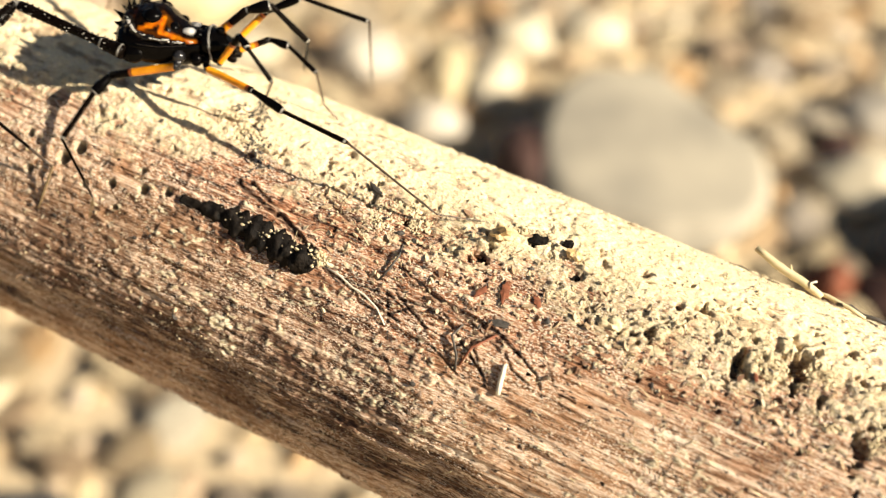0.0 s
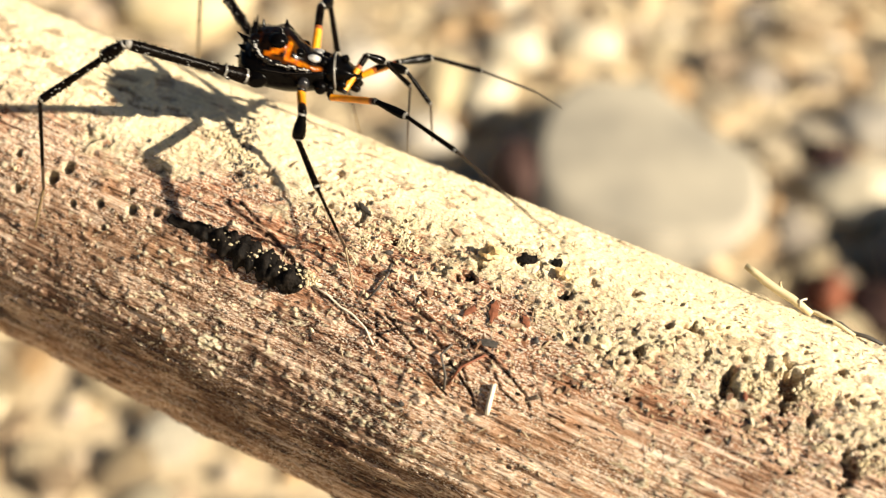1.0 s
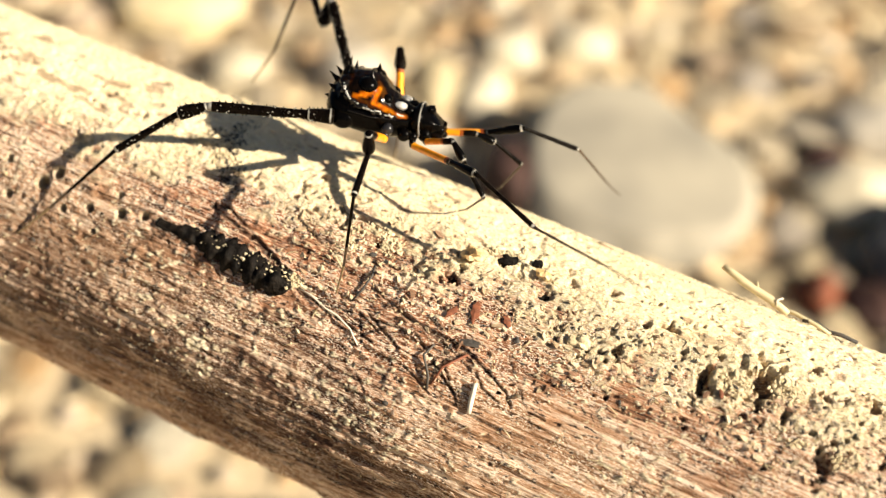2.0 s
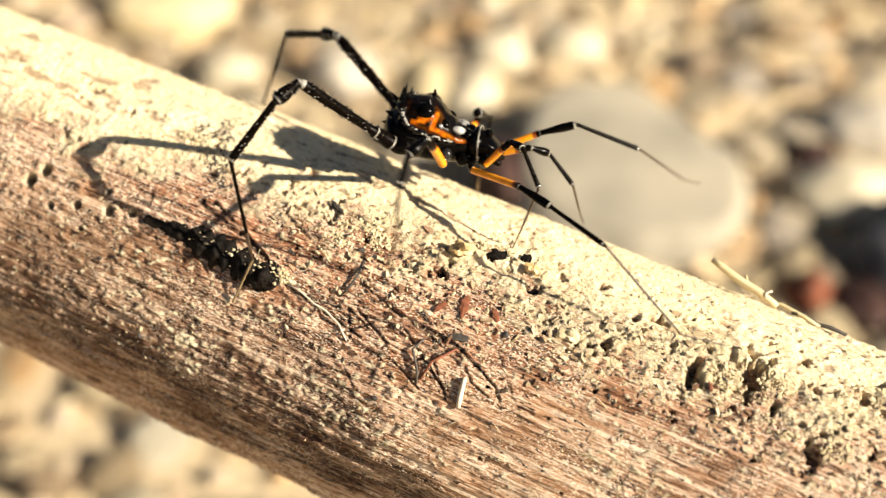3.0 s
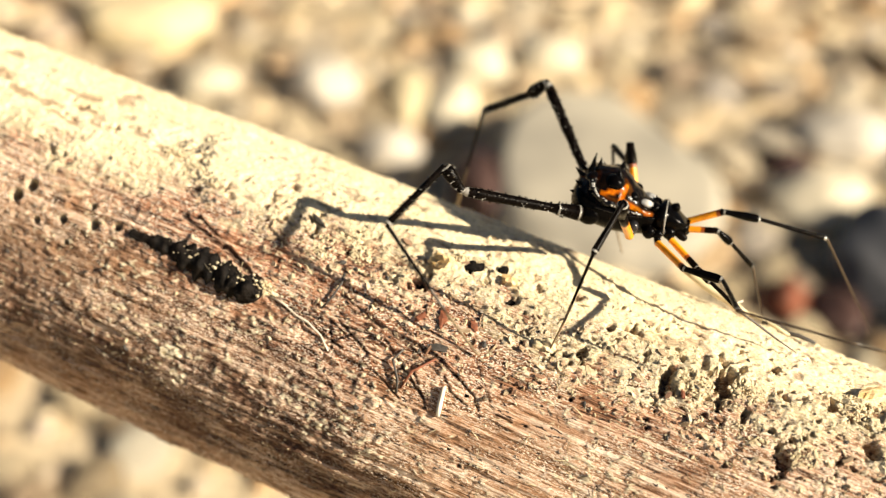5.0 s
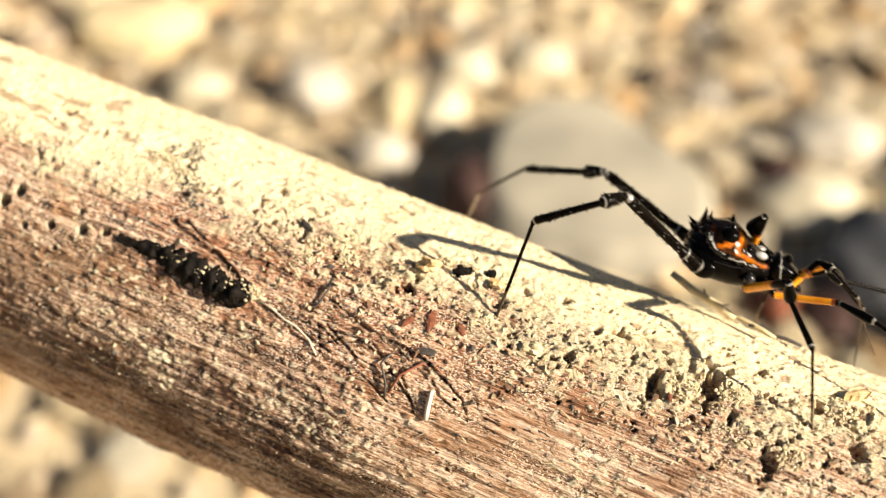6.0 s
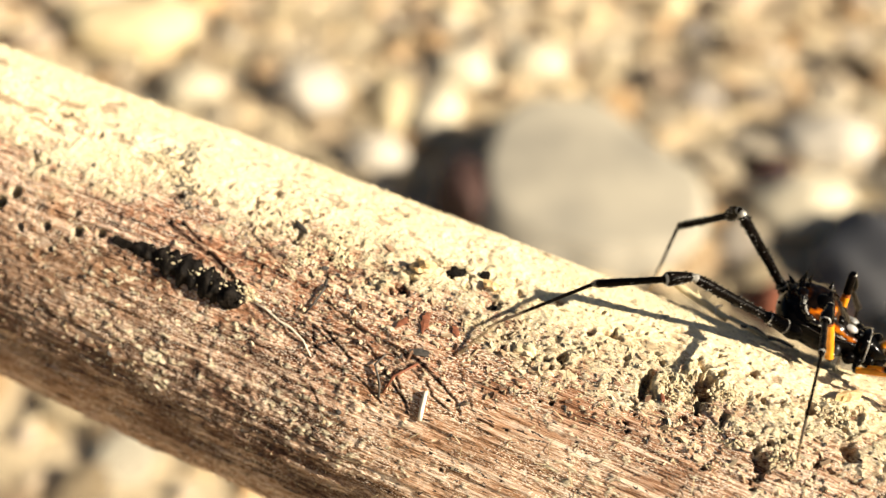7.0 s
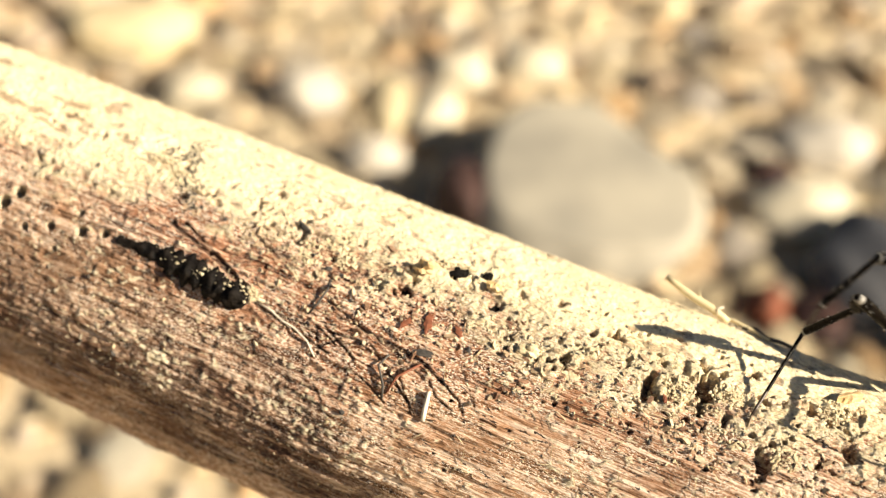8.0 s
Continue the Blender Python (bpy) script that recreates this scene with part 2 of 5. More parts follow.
HOLES = [(-28.0, 38.8, 0.42), (-28.7, 43.9, 0.45), (-26.7, 48.9, 0.26), (-25.0, 45.3, 0.3), (-23.5, 37.6, 0.22), (-22.9, 43.0, 0.34), (-21.4, 40.8, 0.3),
         (-30.6, 52.0, 0.3), (-31.5, 41.0, 0.3), (-24.2, 52.0, 0.2)]
PITS = [(-0.1, 5.4, 0.55, 0.4, 0.3), (0.9, 9.6, 0.3, 0.3, 0.25), (6.2, 2.0, 0.35, 0.3, 0.25), (8.6, 8.0, 0.3, 0.35, 0.25), (11.2, 12.0, 0.4, 0.3, 0.3), (17.5, 18.5, 0.35, 0.6, 0.4), (19.2, 8.0, 0.4, 0.3, 0.3), (12.8, 17.7, 0.55, 1.5, 0.75), (15.9, 11.3, 0.6, 1.7, 0.8), (20.4, 28.2, 0.6, 1.1, 0.6), (2.8, 12.6, 0.5, 0.5, 0.4), (7.9, 20.4, 0.35, 0.4, 0.4), (-2.5, 20.4, 0.4, 0.4, 0.4),
        (22.0, 3.0, 0.8, 0.6, 0.5), (24.5, 14.0, 0.5, 0.9, 0.5), (18.0, -2.0, 0.5, 0.3, 0.3), (10.0, 6.0, 0.6, 0.3, 0.35), (13.0, -4.0, 0.6, 0.25, 0.3), (-8.9, 13.2, 1.0, 0.22, 0.3), (-9.9, 16.0, 0.2, 0.6, 0.3), (-7.4, 19.0, 0.5, 0.2, 0.3), (-9.0, 21.5, 0.6, 0.18, 0.25),
        (-18.6, 11.0, 0.35, 0.3, 0.25), (-17.6, 15.0, 0.4, 0.25, 0.25), (-19.4, 6.0, 0.3, 0.35, 0.25), (-18.2, 18.0, 0.5, 0.2, 0.2), (-26.0, 8.0, 0.5, 0.25, 0.2), (-29.0, 3.0, 0.4, 0.3, 0.2), (-13.0, 2.0, 0.4, 0.25, 0.2)]
GROOVES = [(-17.8, 29.0, -14.6, 33.2, 0.16), (-14.6, 33.2, -11.3, 39.5, 0.22), (-17.0, 27.0, -12.4, 36.5, 0.12), (-12.2, 23.2, -8.9, 25.7, 0.14), (-12.8, 21.0, -10.5, 26.0, 0.1),
           (-11.0, 42.0, -5.2, 48.0, 0.12), (-6.5, 33.0, -1.0, 40.0, 0.12), (-5.5, 36.0, 0.2, 39.0, 0.16), (-3.0, 40.0, 0.5, 52.0, 0.1), (-10.0, 43.5, -4.0, 41.0, 0.1), (0.3, 39.0, 3.0, 45.0, 0.12),
           (-2.0, 50.0, 0.3, 39.1, 0.1)]


def more_grooves():
    """Short splits in the broken bark below the crust."""
    rng = random.Random(77)
    out = list(GROOVES)
    for k in range(22):
        s, phi, a, L = rng.uniform(-7.5, 5), rng.gauss(38, 8), rng.gauss(0.5, 0.5), rng.uniform(0.8, 3.0)
        out.append((s, phi, s + L * math.cos(a), phi + L * math.sin(a) * 5.2, rng.uniform(0.05, 0.11)))
    for k in range(8):
        s, phi = rng.uniform(6, 26), rng.uniform(40, 75)
        out.append((s, phi, s + rng.uniform(0.2, 0.8), phi + rng.uniform(1, 4), 0.08))
    return out


def build_stick():
    fine = np.arange(-46.0, 38.01, 0.1)
    left = -46.0 - np.cumsum(np.geomspace(0.3, 16, 56))[::-1]
    right = 38.0 + np.cumsum(np.geomspace(0.3, 22, 62))
    s = np.concatenate([left, fine, right])
    near = np.radians(np.arange(-50.0, 132.01, 0.33))
    under = np.linspace(near[-1], near[0] + 2 * np.pi, 92)[1:-1]
    a = np.concatenate([near, under])
    n_a = len(a)
    S, A = np.meshgrid(s, a, indexing="ij")
    R = 10.907 * (1 + 0.00033 * S)
    deg = (np.degrees(A) + 180) % 360 - 180
    v1 = ((A + np.pi) / (2 * np.pi)) % 1.0
    # soil crust on the upper side, thinning out raggedly down the flank
    edge = np.interp(S, [-31, -25, -16, -9, -2, 6, 13, 19, 24], [27, 29, 19, 18, 22, 21, 25, 20, 17])
    edge = edge + 14 * (fbm(S / 6, v1 * 14, 3, 14) - 0.5) + 34 * (fbm(S / 1.3, v1 * 70, 11, 70, 4, 0.65) - 0.5)
    crust = step(edge - np.abs(deg + 30) + 30, -7, 7)
    gran = fbm(S / 0.62, v1 * 112, 21, 112, 3, 0.7)
    crust = np.clip(crust * step(gran, 0.26, 0.40), 0, 1)
    scatter = fbm(S / 0.5, v1 * 230, 31, 230, 3, 0.75)
    patch = fbm(S / 4.0, v1 * 20, 41, 20, 3)
    # fewer pale specks low on the left, part of the painted shade
    low = 0.16 * step(deg, 66, 92) * (1 - step(S, -4, 12))
    speck_lit = step(scatter + 0.36 * (patch - 0.5) - low, 0.685, 0.705) * (1 - 0.6 * crust)
    tone = np.clip(step(deg + 44 * (fbm(S / 8, v1 * 12, 51, 12, 4) - 0.5) + np.interp(S, [-30, -14, -4, 6, 24], [12, 4, -8, 6, 24]), 34, 72), 0, 1)
    fibre = fbm(S / 5.0, v1 * 190, 61, 190, 3, 0.6)
    ridge = 1 - np.abs(2 * fbm(S / 0.5, v1 * 140, 101, 140, 3, 0.6) - 1)
    pock = step(fbm(S / 0.8, v1 * 80, 111, 80, 2, 0.6), 0.71, 0.8)
    # shade of the lower flank painted in, patchy; paler below as if lit by bounce
    age_shade = step(deg + 40 * (fbm(S / 9, v1 * 12, 121, 12, 4) - 0.5) + np.interp(S, [-30, -8, 4, 20], [22, 12, -26, -60]), 50, 84)
    age_shade = age_shade * (1 - 0.85 * step(deg + 14 * (patch - 0.5), 99, 110)) * (0.5 + 0.5 * step(fbm(S / 3.4, v1 * 46, 171, 46, 4, 0.6), 0.42, 0.6))
    lump = fbm(S / 10, v1 * 8, 71, 8, 3)
    clod = fbm(S / 1.5, v1 * 44, 81, 44, 3, 0.55)
    calm = step(edge - np.abs(deg + 30) + 30, -3, 7) * step(-deg + 26 * (fbm(S / 3.5, v1 * 24, 151, 24, 3) - 0.5) + np.interp(S, [-30, -5, 8, 25], [20, 8, 2, -4]), -14, 4)
    crust = np.maximum(crust, calm * (0.55 + 0.45 * step(clod, 0.36, 0.5)))
    busy = (1 - 0.5 * calm) * (0.35 + 0.65 * step(fbm(S / 5, v1 * 16, 141, 16, 3) + np.interp(S, [-30, -5, 8, 25], [-0.12, 0, 0.08, 0.1]) + np.interp(deg, [-30, 0, 25], [-0.1, 0, 0.1]), 0.48, 0.62))
    H = 0.55 * (lump - 0.5) + 0.3 * (fibre - 0.5) * (1 - 0.6 * crust)
    H = H + (0.06 + 0.24 * step(patch, 0.5, 0.75)) * calm * (fbm(S / 1.3, v1 * 60, 161, 60, 4, 0.6) - 0.5) + crust * (0.05 + busy * (0.26 * (gran - 0.4) + 0.18 * (ridge - 0.6) + 0.6 * np.maximum(clod - 0.5, 0))) - 0.3 * pock * crust * step(busy, 0.5, 0.9) + 0.06 * speck_lit
    H = H + 0.16 * (fbm(S / 2.2, v1 * 40, 91, 40, 4, 0.6) - 0.5) * (1 - crust)
    bits = fbm(S / 0.75, v1 * 92, 181, 92, 3, 0.6)
    worn = step(fbm(S / 2.6, v1 * 30, 191, 30, 3), 0.36, 0.6)
    lumps, pin = step(bits, 0.60, 0.76), 1 - step(bits, 0.24, 0.31)
    worn = worn * (1 - 0.55 * calm)
    H = H + crust * (lumps * (0.05 + 0.26 * worn * (1 - 0.7 * calm)) - 0.42 * pin * worn)
    # pinholes in the crust, later coloured darker
    dark_spot = crust * pin * worn
    bare = step(fbm(S / 1.5, v1 * 100, 241, 100, 3, 0.55) + 0.3 * (fbm(S / 7, v1 * 12, 251, 12, 2) - 0.5) + 0.004 * np.clip(deg, -20, 25), 0.655, 0.71) * calm
    H = H - 0.10 * bare
    dark_spot = np.maximum(dark_spot, 0.8 * bare)
    grainy = 1 - 0.75 * step(S + 6 * (patch - 0.5), -4, 5)
    H = H + 0.10 * grainy * (1 - crust) * step(deg, 10, 30) * (step(fbm(S / 1.1, v1 * 180, 201, 180, 3, 0.6), 0.55, 0.68) - 0.6 * (1 - step(fbm(S / 1.8, v1 * 150, 211, 150, 3, 0.6), 0.28, 0.38)))
    for hs, hp, hr in HOLES:
        d = np.hypot(S - hs, np.radians(deg - hp) * R) / (0.95 * hr)
        H = H - 3.2 * hr * (1 - step(d, 0.75, 1.12)) + 0.02 * np.exp(-((d - 1.25) / 0.2) ** 2)
        # sunlit inner wall of the hole painted pale
        speck_lit = np.maximum(speck_lit, 0.9 * (1 - step(d, 1.0, 1.2)) * step(d, 0.7, 0.85))
    for hs, hp, ls, lp, depth in PITS:
        ragged = 1 + 2.8 * (fbm(S / 0.55, v1 * 120, 17, 120, 4, 0.65) - 0.5)
        d = np.hypot((S - hs) / ls, np.radians(deg - hp) * R / lp) * ragged
        H = H - 1.7 * depth * (1 - step(d, 0.45, 1.0))
        # shade inside the pit painted into the colour as well
        age_shade = np.maximum(age_shade, 1 - step(d, 0.5, 0.9))
        crust = crust * (1 - 0.9 * (1 - step(d, 0.5, 0.9)))
    for s0, p0, s1, p1, w in more_grooves():
        dx, dy = s1 - s0, np.radians(p1 - p0) * 11
        px, py = S - s0, np.radians(deg - p0) * R
        t = np.clip((px * dx + py * dy) / (dx * dx + dy * dy), 0, 1)
        d = np.hypot(px - t * dx, py - t * dy) / w + 0.9 * (scatter - 0.5)
        H = H - 1.1 * min(w, 0.2) * (1 - step(d, 0.4, 1.1)) + 0.04 * np.exp(-((d - 1.5) / 0.4) ** 2)
        # split darkened inside: exposed inner wood and painted shade
        age_shade = np.maximum(age_shade, 1 - step(d, 0.5, 1.1))
        speck_lit = speck_lit * step(d, 0.6, 1.1)
        crust = crust * step(d, 0.5, 1.2)
    H = H + 0.17 * grainy * (fbm(S / 0.34, v1 * 210, 131, 210, 2, 0.6) - 0.5) * (1 - 0.7 * crust) * step(deg, -30, 20)
    H = H + 0.12 * (1 - grainy) * (fbm(S / 3.0, v1 * 260, 221, 260, 2, 0.6) - 0.5) * (1 - crust) * step(deg, 0, 25)
    # low swell shaped to set the shade edge; pale specks fade below it
    ledge = deg + 7 * (fbm(S / 7, v1 * 6, 231, 6, 3) - 0.5)
    H = H + 0.42 * (step(ledge, 54, 72) - step(ledge, 77, 96))
    speck_lit = speck_lit * (1 - 0.9 * step(ledge, 82, 90))
    crust = crust * (1 - 0.85 * dark_spot)
    age_shade = np.maximum(age_shade, dark_spot)
    SURFACE["s"], SURFACE["a"], SURFACE["h"] = s, np.degrees(a), H.astype(np.float32)
    far = step(np.abs(S + 4), 60, 140)
    # splintered ends
    ends = np.minimum(S - s[0], s[-1] - S)
    R = R * (0.25 + 0.75 * step(ends, -1, 9)) + 1.5 * far * (fbm(S / 60, v1 * 4, 5, 4) - 0.5)
    R = (R + H) * MM
    co = np.stack([S * MM, -np.sin(A) * R, np.cos(A) * R], -1).reshape(-1, 3)
    rows, cols = len(s), n_a
    i, j = np.meshgrid(np.arange(rows - 1), np.arange(cols), indexing="ij")
    jn = (j + 1) % cols
    quads = np.stack([i * cols + j, (i + 1) * cols + j, (i + 1) * cols + jn, i * cols + jn], -1).reshape(-1, 4)[:, ::-1]
    me = bpy.data.meshes.new("stick")
    me.vertices.add(len(co))
    me.vertices.foreach_set("co", co.ravel())
    caps = 2
    me.loops.add(quads.size + caps * cols)
    loops = np.concatenate([quads.ravel(), np.arange(cols), np.arange(cols)[::-1] + (rows - 1) * cols])
    me.loops.foreach_set("vertex_index", loops.astype(np.int32))
    me.polygons.add(len(quads) + caps)
    starts = np.concatenate([np.arange(len(quads)) * 4, quads.size + np.arange(caps) * cols])
    me.polygons.foreach_set("loop_start", starts.astype(np.int32))
    me.update(calc_edges=True)
    me.validate()
    for name, values in (("crust", crust), ("speck_lit", speck_lit), ("tone", tone), ("age_shade", age_shade), ("calm", calm)):
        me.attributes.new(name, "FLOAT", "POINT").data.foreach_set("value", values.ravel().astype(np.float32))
    me.polygons.foreach_set("use_smooth", [True] * len(me.polygons))
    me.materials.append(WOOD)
    ob = new("stick", me)
    ob.matrix_world = STICK
    return tagged(ob, "weathered brown stick with a pale soil crust on top", "stick")


BRANCH = build_stick()


# ---- ground ----
def build_ground():
    bm = bmesh.new()
    rings = [0.0, 0.1, 0.25, 0.5, 1, 2.5, 7, 20, 60, 200, 800]
    last = None
    for r in rings:
        ring = [bm.verts.new((r * math.cos(k * math.pi / 18), 0.2 + r * math.sin(k * math.pi / 18), 0.0)) for k in range(36)] if r else [bm.verts.new((0, 0.2, 0.0))]
        if last and len(last) == 1:
            for k in range(36):
                bm.faces.new((last[0], ring[k], ring[(k + 1) % 36]))
        elif last:
            for k in range(36):
                bm.faces.new((last[k], ring[k], ring[(k + 1) % 36], last[(k + 1) % 36]))
        last = ring
    ob = part("ground", bm, SAND)
    return tagged(ob, "sandy gravel ground of mixed cream and tan stones", "ground", kind="structure")


GROUND = build_ground()


def stone(name, label, at, size, material, seed, turn=0.0, rough=0.22, facets=(), cuts=4, sink=0.3):
    """A stone on the gravel; facets are broken faces, each a direction and a distance in mm."""
    bm = bmesh.new()
    rock(bm, [v * MM for v in size], seed, rough, cuts, Matrix.Rotation(radians(turn), 3, "Z"))
    for way, reach in facets:
        n = Vector(way).normalized()
        for v in bm.verts:
            over = v.co.dot(n) - reach * MM
            if over > 0:
                v.co -= n * over * 0.9
    low = min(v.co.z for v in bm.verts)
    ob = part(name, bm, material)
    ob.location = (at[0] * MM, at[1] * MM, -low * (1 - sink) - 0.002)
    return tagged(ob, label, "stone", "stones on the gravel")


BROKEN = (((-1, 0.1, 0.3), 24), ((0.1, -0.12, 1), 7.5), ((0.8, 0.55, 0.4), 19))
STONES = [
    ((33, 199), (29, 34, 15), GREY_STONE, "large smooth grey stone half sunk in the gravel", 4, 0, 0.16, BROKEN, 5, 0.6),
    ((24, 262), (10, 7, 7), WHITE_STONE, "bright white rounded pebble on the gravel", 5, 20, 0.15),
    ((5, 262), (9, 10, 5), CREAM_STONE, "cream pebble between paler stones", 16, 15, 0.18),
    ((94, 222), (12, 10, 6), PALE_GREY_STONE, "pale grey pebble on the gravel", 6, 0, 0.2),
    ((82, 192), (13, 11, 6), CREAM_STONE, "cream pebble beside the large grey stone", 7, 30, 0.2),
    ((91, 168), (13, 15, 8), DARK_STONE, "dark slate-coloured pebble on the gravel", 8, 0, 0.25),
    ((100, 142), (12, 10, 7), DARK_STONE, "blackish pebble on the gravel", 18, 40, 0.25),
    ((67, 157), (4.5, 5, 5), RUST_STONE, "rust-red pebble on the gravel", 9, 0, 0.25),
    ((77, 153), (6, 8, 4), MAROON_STONE, "dark maroon pebble beside a rust-red one", 19, 0, 0.25),
    # added stone that darkens the shaded crevice left of the grey stone
    ((4, 192), (6.5, 13, 10), MAROON_STONE, "dark maroon stone leaning on the large grey stone", 20, 8, 0.2),
    # added pebble whose dark colour fills in for a shaded gap
    ((78, 211), (5.5, 6, 3.5), MAROON_STONE, "dark brown pebble beside a pale grey one", 21, 0, 0.25),
    ((-80, 88), (9, 7, 4), DARK_STONE, "black pebble on the gravel", 22, 0, 0.25),
    ((-14, 246), (6, 15, 4), TAN_STONE, "long tan pebble on the gravel", 10, 5, 0.15),
    ((-2, 240), (6, 14, 4), CREAM_STONE, "long cream pebble on the gravel", 11, -12, 0.15),
    ((-66, 248), (8, 7, 6), WHITE_STONE, "pale cream pebble on the gravel", 12, 0, 0.2),
    ((-36, 247), (10, 9, 7), PALE_GREY_STONE, "greyish tan pebble on the gravel", 13, 0, 0.2),
    ((-90, 285), (20, 14, 8), TAN_STONE, "broad flat tan stone on the gravel", 14, 0, 0.15),
    ((-17, 214), (8, 6, 6), PALE_GREY_STONE, "grey pebble behind the stick", 15, 0, 0.2),
]
for at, size, material, label, seed, turn, rough, *facets in STONES:
    stone("pebble", label, at, size, material, seed, turn, rough, *facets)


# ---- litter on the stick ----
def lay(ob, label, category, s, phi, h=0.0, turn=0.0, group=""):
    ob.matrix_world = on_stick(s, phi, h, turn)
    return tagged(ob, label, category, group)


def charred_piece():
    """A lumpy tapering strip of charred bark, with pale grit caught on it."""
    bm = bmesh.new()
    rings, n, length = 60, 16, 9.4
    last = None
    for i in range(rings + 1):
        t = i / rings
        w = 0.8 * (0.25 + 0.75 * min(1, t / 0.55)) * (1 if t < 0.93 else max(0.25, 1 - (t - 0.93) * 9))
        w *= 1 + 0.16 * math.sin(t * 36) + 0.12 * math.sin(t * 71 + 1)
        x = (t - 0.5) * length
        y0 = 0.12 * math.sin(t * 5)
        ring = []
        for k in range(n):
            a = 2 * math.pi * k / n
            q = 1 + 0.7 * noise.noise(Vector((x * 1.9, math.cos(a) * 1.2, math.sin(a) * 1.2))) + 0.4 * noise.noise(Vector((x * 4.5, math.cos(a) * 3, math.sin(a) * 3)))
            ring.append(bm.verts.new((x * MM, (y0 + w * q * math.cos(a)) * MM, (0.1 + 0.62 * w * q * math.sin(a)) * MM)))
        if last:
            for k in range(n):
                bm.faces.new((last[k], ring[k], ring[(k + 1) % n], last[(k + 1) % n]))
        else:
            bm.faces.new(ring[::-1])
        last = ring
    bm.faces.new(last)
    bmesh.ops.recalc_face_normals(bm, faces=bm.faces)
    ob = part("bark_strip", bm, CHAR)
    lay(ob, "charred black bark strip dusted with pale grit", "bark", -15.7, 41.4, 0.08, -1.5)
    rng = random.Random(3)
    bm = bmesh.new()
    for k in range(95):
        x, y = min(4.7, rng.gauss(2.2, 1.9)), rng.gauss(0.3, 0.3)
        if x < -3.5:
            continue
        r = min(0.11, rng.lognormvariate(-3.3, 0.6))
        rock(bm, (r * 1.5 * MM, r * MM, r * MM), k, 0.5, 1, Matrix.Translation((x * MM, y * MM, (0.1 + 0.4 * math.sqrt(max(0.05, 1 - 1.6 * y * y))) * MM)))
    part("grit", bm, CRUMB, ob, "pale grit", smooth=False)


def flake(name, label, s, phi, size, material, seed, turn=0.0, lift=0.12, tilt=0.0):
    """A curled chip with a broken edge."""
    bm = bmesh.new()
    rng = random.Random(seed)
    n, lx, ly, th = 17, size[0], size[1], size[2]
    top, bot = [], []
    for k in range(n):
        a = 2 * math.pi * k / n
        q = rng.uniform(0.6, 1.1)
        x, y = math.cos(a) * lx / 2 * q, math.sin(a) * ly / 2 * q
        z = tilt * x + 0.35 * th * noise.noise(Vector((x * 2, y * 2, seed)))
        top.append(bm.verts.new((x * MM, y * MM, (z + th) * MM)))
        bot.append(bm.verts.new((x * 0.94 * MM, y * 0.94 * MM, (min(z, 0.0) - 0.18) * MM)))
    c = bm.verts.new((0, 0, (th * 1.35) * MM))
    for k in range(n):
        bm.faces.new((top[k], top[(k + 1) % n], c))
        bm.faces.new((top[k], bot[k], bot[(k + 1) % n], top[(k + 1) % n]))
    bm.faces.new(bot[::-1])
    bmesh.ops.recalc_face_normals(bm, faces=bm.faces)
    return lay(part(name, bm, material, smooth=False), label, name.replace("_", " "), s, phi, lift, turn)


def grain(name, label, s, phi, size, material, seed, turn=0.0, lift=None):
    bm = bmesh.new()
    rock(bm, [v * MM for v in size], seed, 0.75, 3)
    return lay(part(name, bm, material, smooth=False), label, "grain", s, phi, size[2] * 0.3 if lift is None else lift, turn)


def clod(s, phi, size, seed):
    """A crumbling lump of soil grown from angular crumbs."""
    rng = random.Random(seed)
    bm = bmesh.new()
    for k in range(150):
        a, q = rng.uniform(0, 6.28), 1.15 * size * math.sqrt(rng.random())
        r = min(0.13, rng.lognormvariate(-3.0, 0.5))
        at = Matrix.Translation(Vector((q * math.cos(a) * 1.4, q * math.sin(a), rng.uniform(0, 0.25) * (1 - q / size))) * MM)
        rock(bm, (r * rng.uniform(0.8, 1.8) * MM, r * MM, r * 0.8 * MM), seed * 50 + k, 0.8, 1, at @ Matrix.Rotation(rng.uniform(0, 3), 4, "Z"))
    return lay(part("soil_clod", bm, CRUMB, smooth=False), "pale crumbling clod of soil stuck on the stick", "soil", s, phi, -0.02)


def stalk(name, label, points, r, material, seed=1, sides=7):
    """A dry bent stalk through points in mm of the stick's space."""
    bm = bmesh.new()
    last = None
    pts = [Vector(p) for p in points]
    for i, p in enumerate(pts):
        d = (pts[min(i + 1, len(pts) - 1)] - pts[max(i - 1, 0)]).normalized()
        side = d.cross(Vector((0, 0.3, 1))).normalized()
        up = side.cross(d)
        ring = []
        for k in range(sides):
            a = 2 * math.pi * k / sides
            q = r * (1 + 0.3 * noise.noise(Vector((i, math.cos(a), seed)))) * (0.65 + 0.35 * math.sin(math.pi * (i + 0.6) / len(pts)))
            ring.append(bm.verts.new((p + side * math.cos(a) * q + up * math.sin(a) * q) * MM))
        if last:
            for k in range(sides):
                bm.faces.new((last[k], ring[k], ring[(k + 1) % sides], last[(k + 1) % sides]))
        else:
            bm.faces.new(ring[::-1])
        last = ring
    bm.faces.new(last)
    bmesh.ops.recalc_face_normals(bm, faces=bm.faces)
    ob = part(name, bm, material)
    ob.matrix_world = STICK
    return tagged(ob, label, "plant litter")


def arc(s, phi, h=0.0):
    a, r = radians(phi), radius(s) + height(s, phi) + h
    return (s, -math.sin(a) * r, math.cos(a) * r)


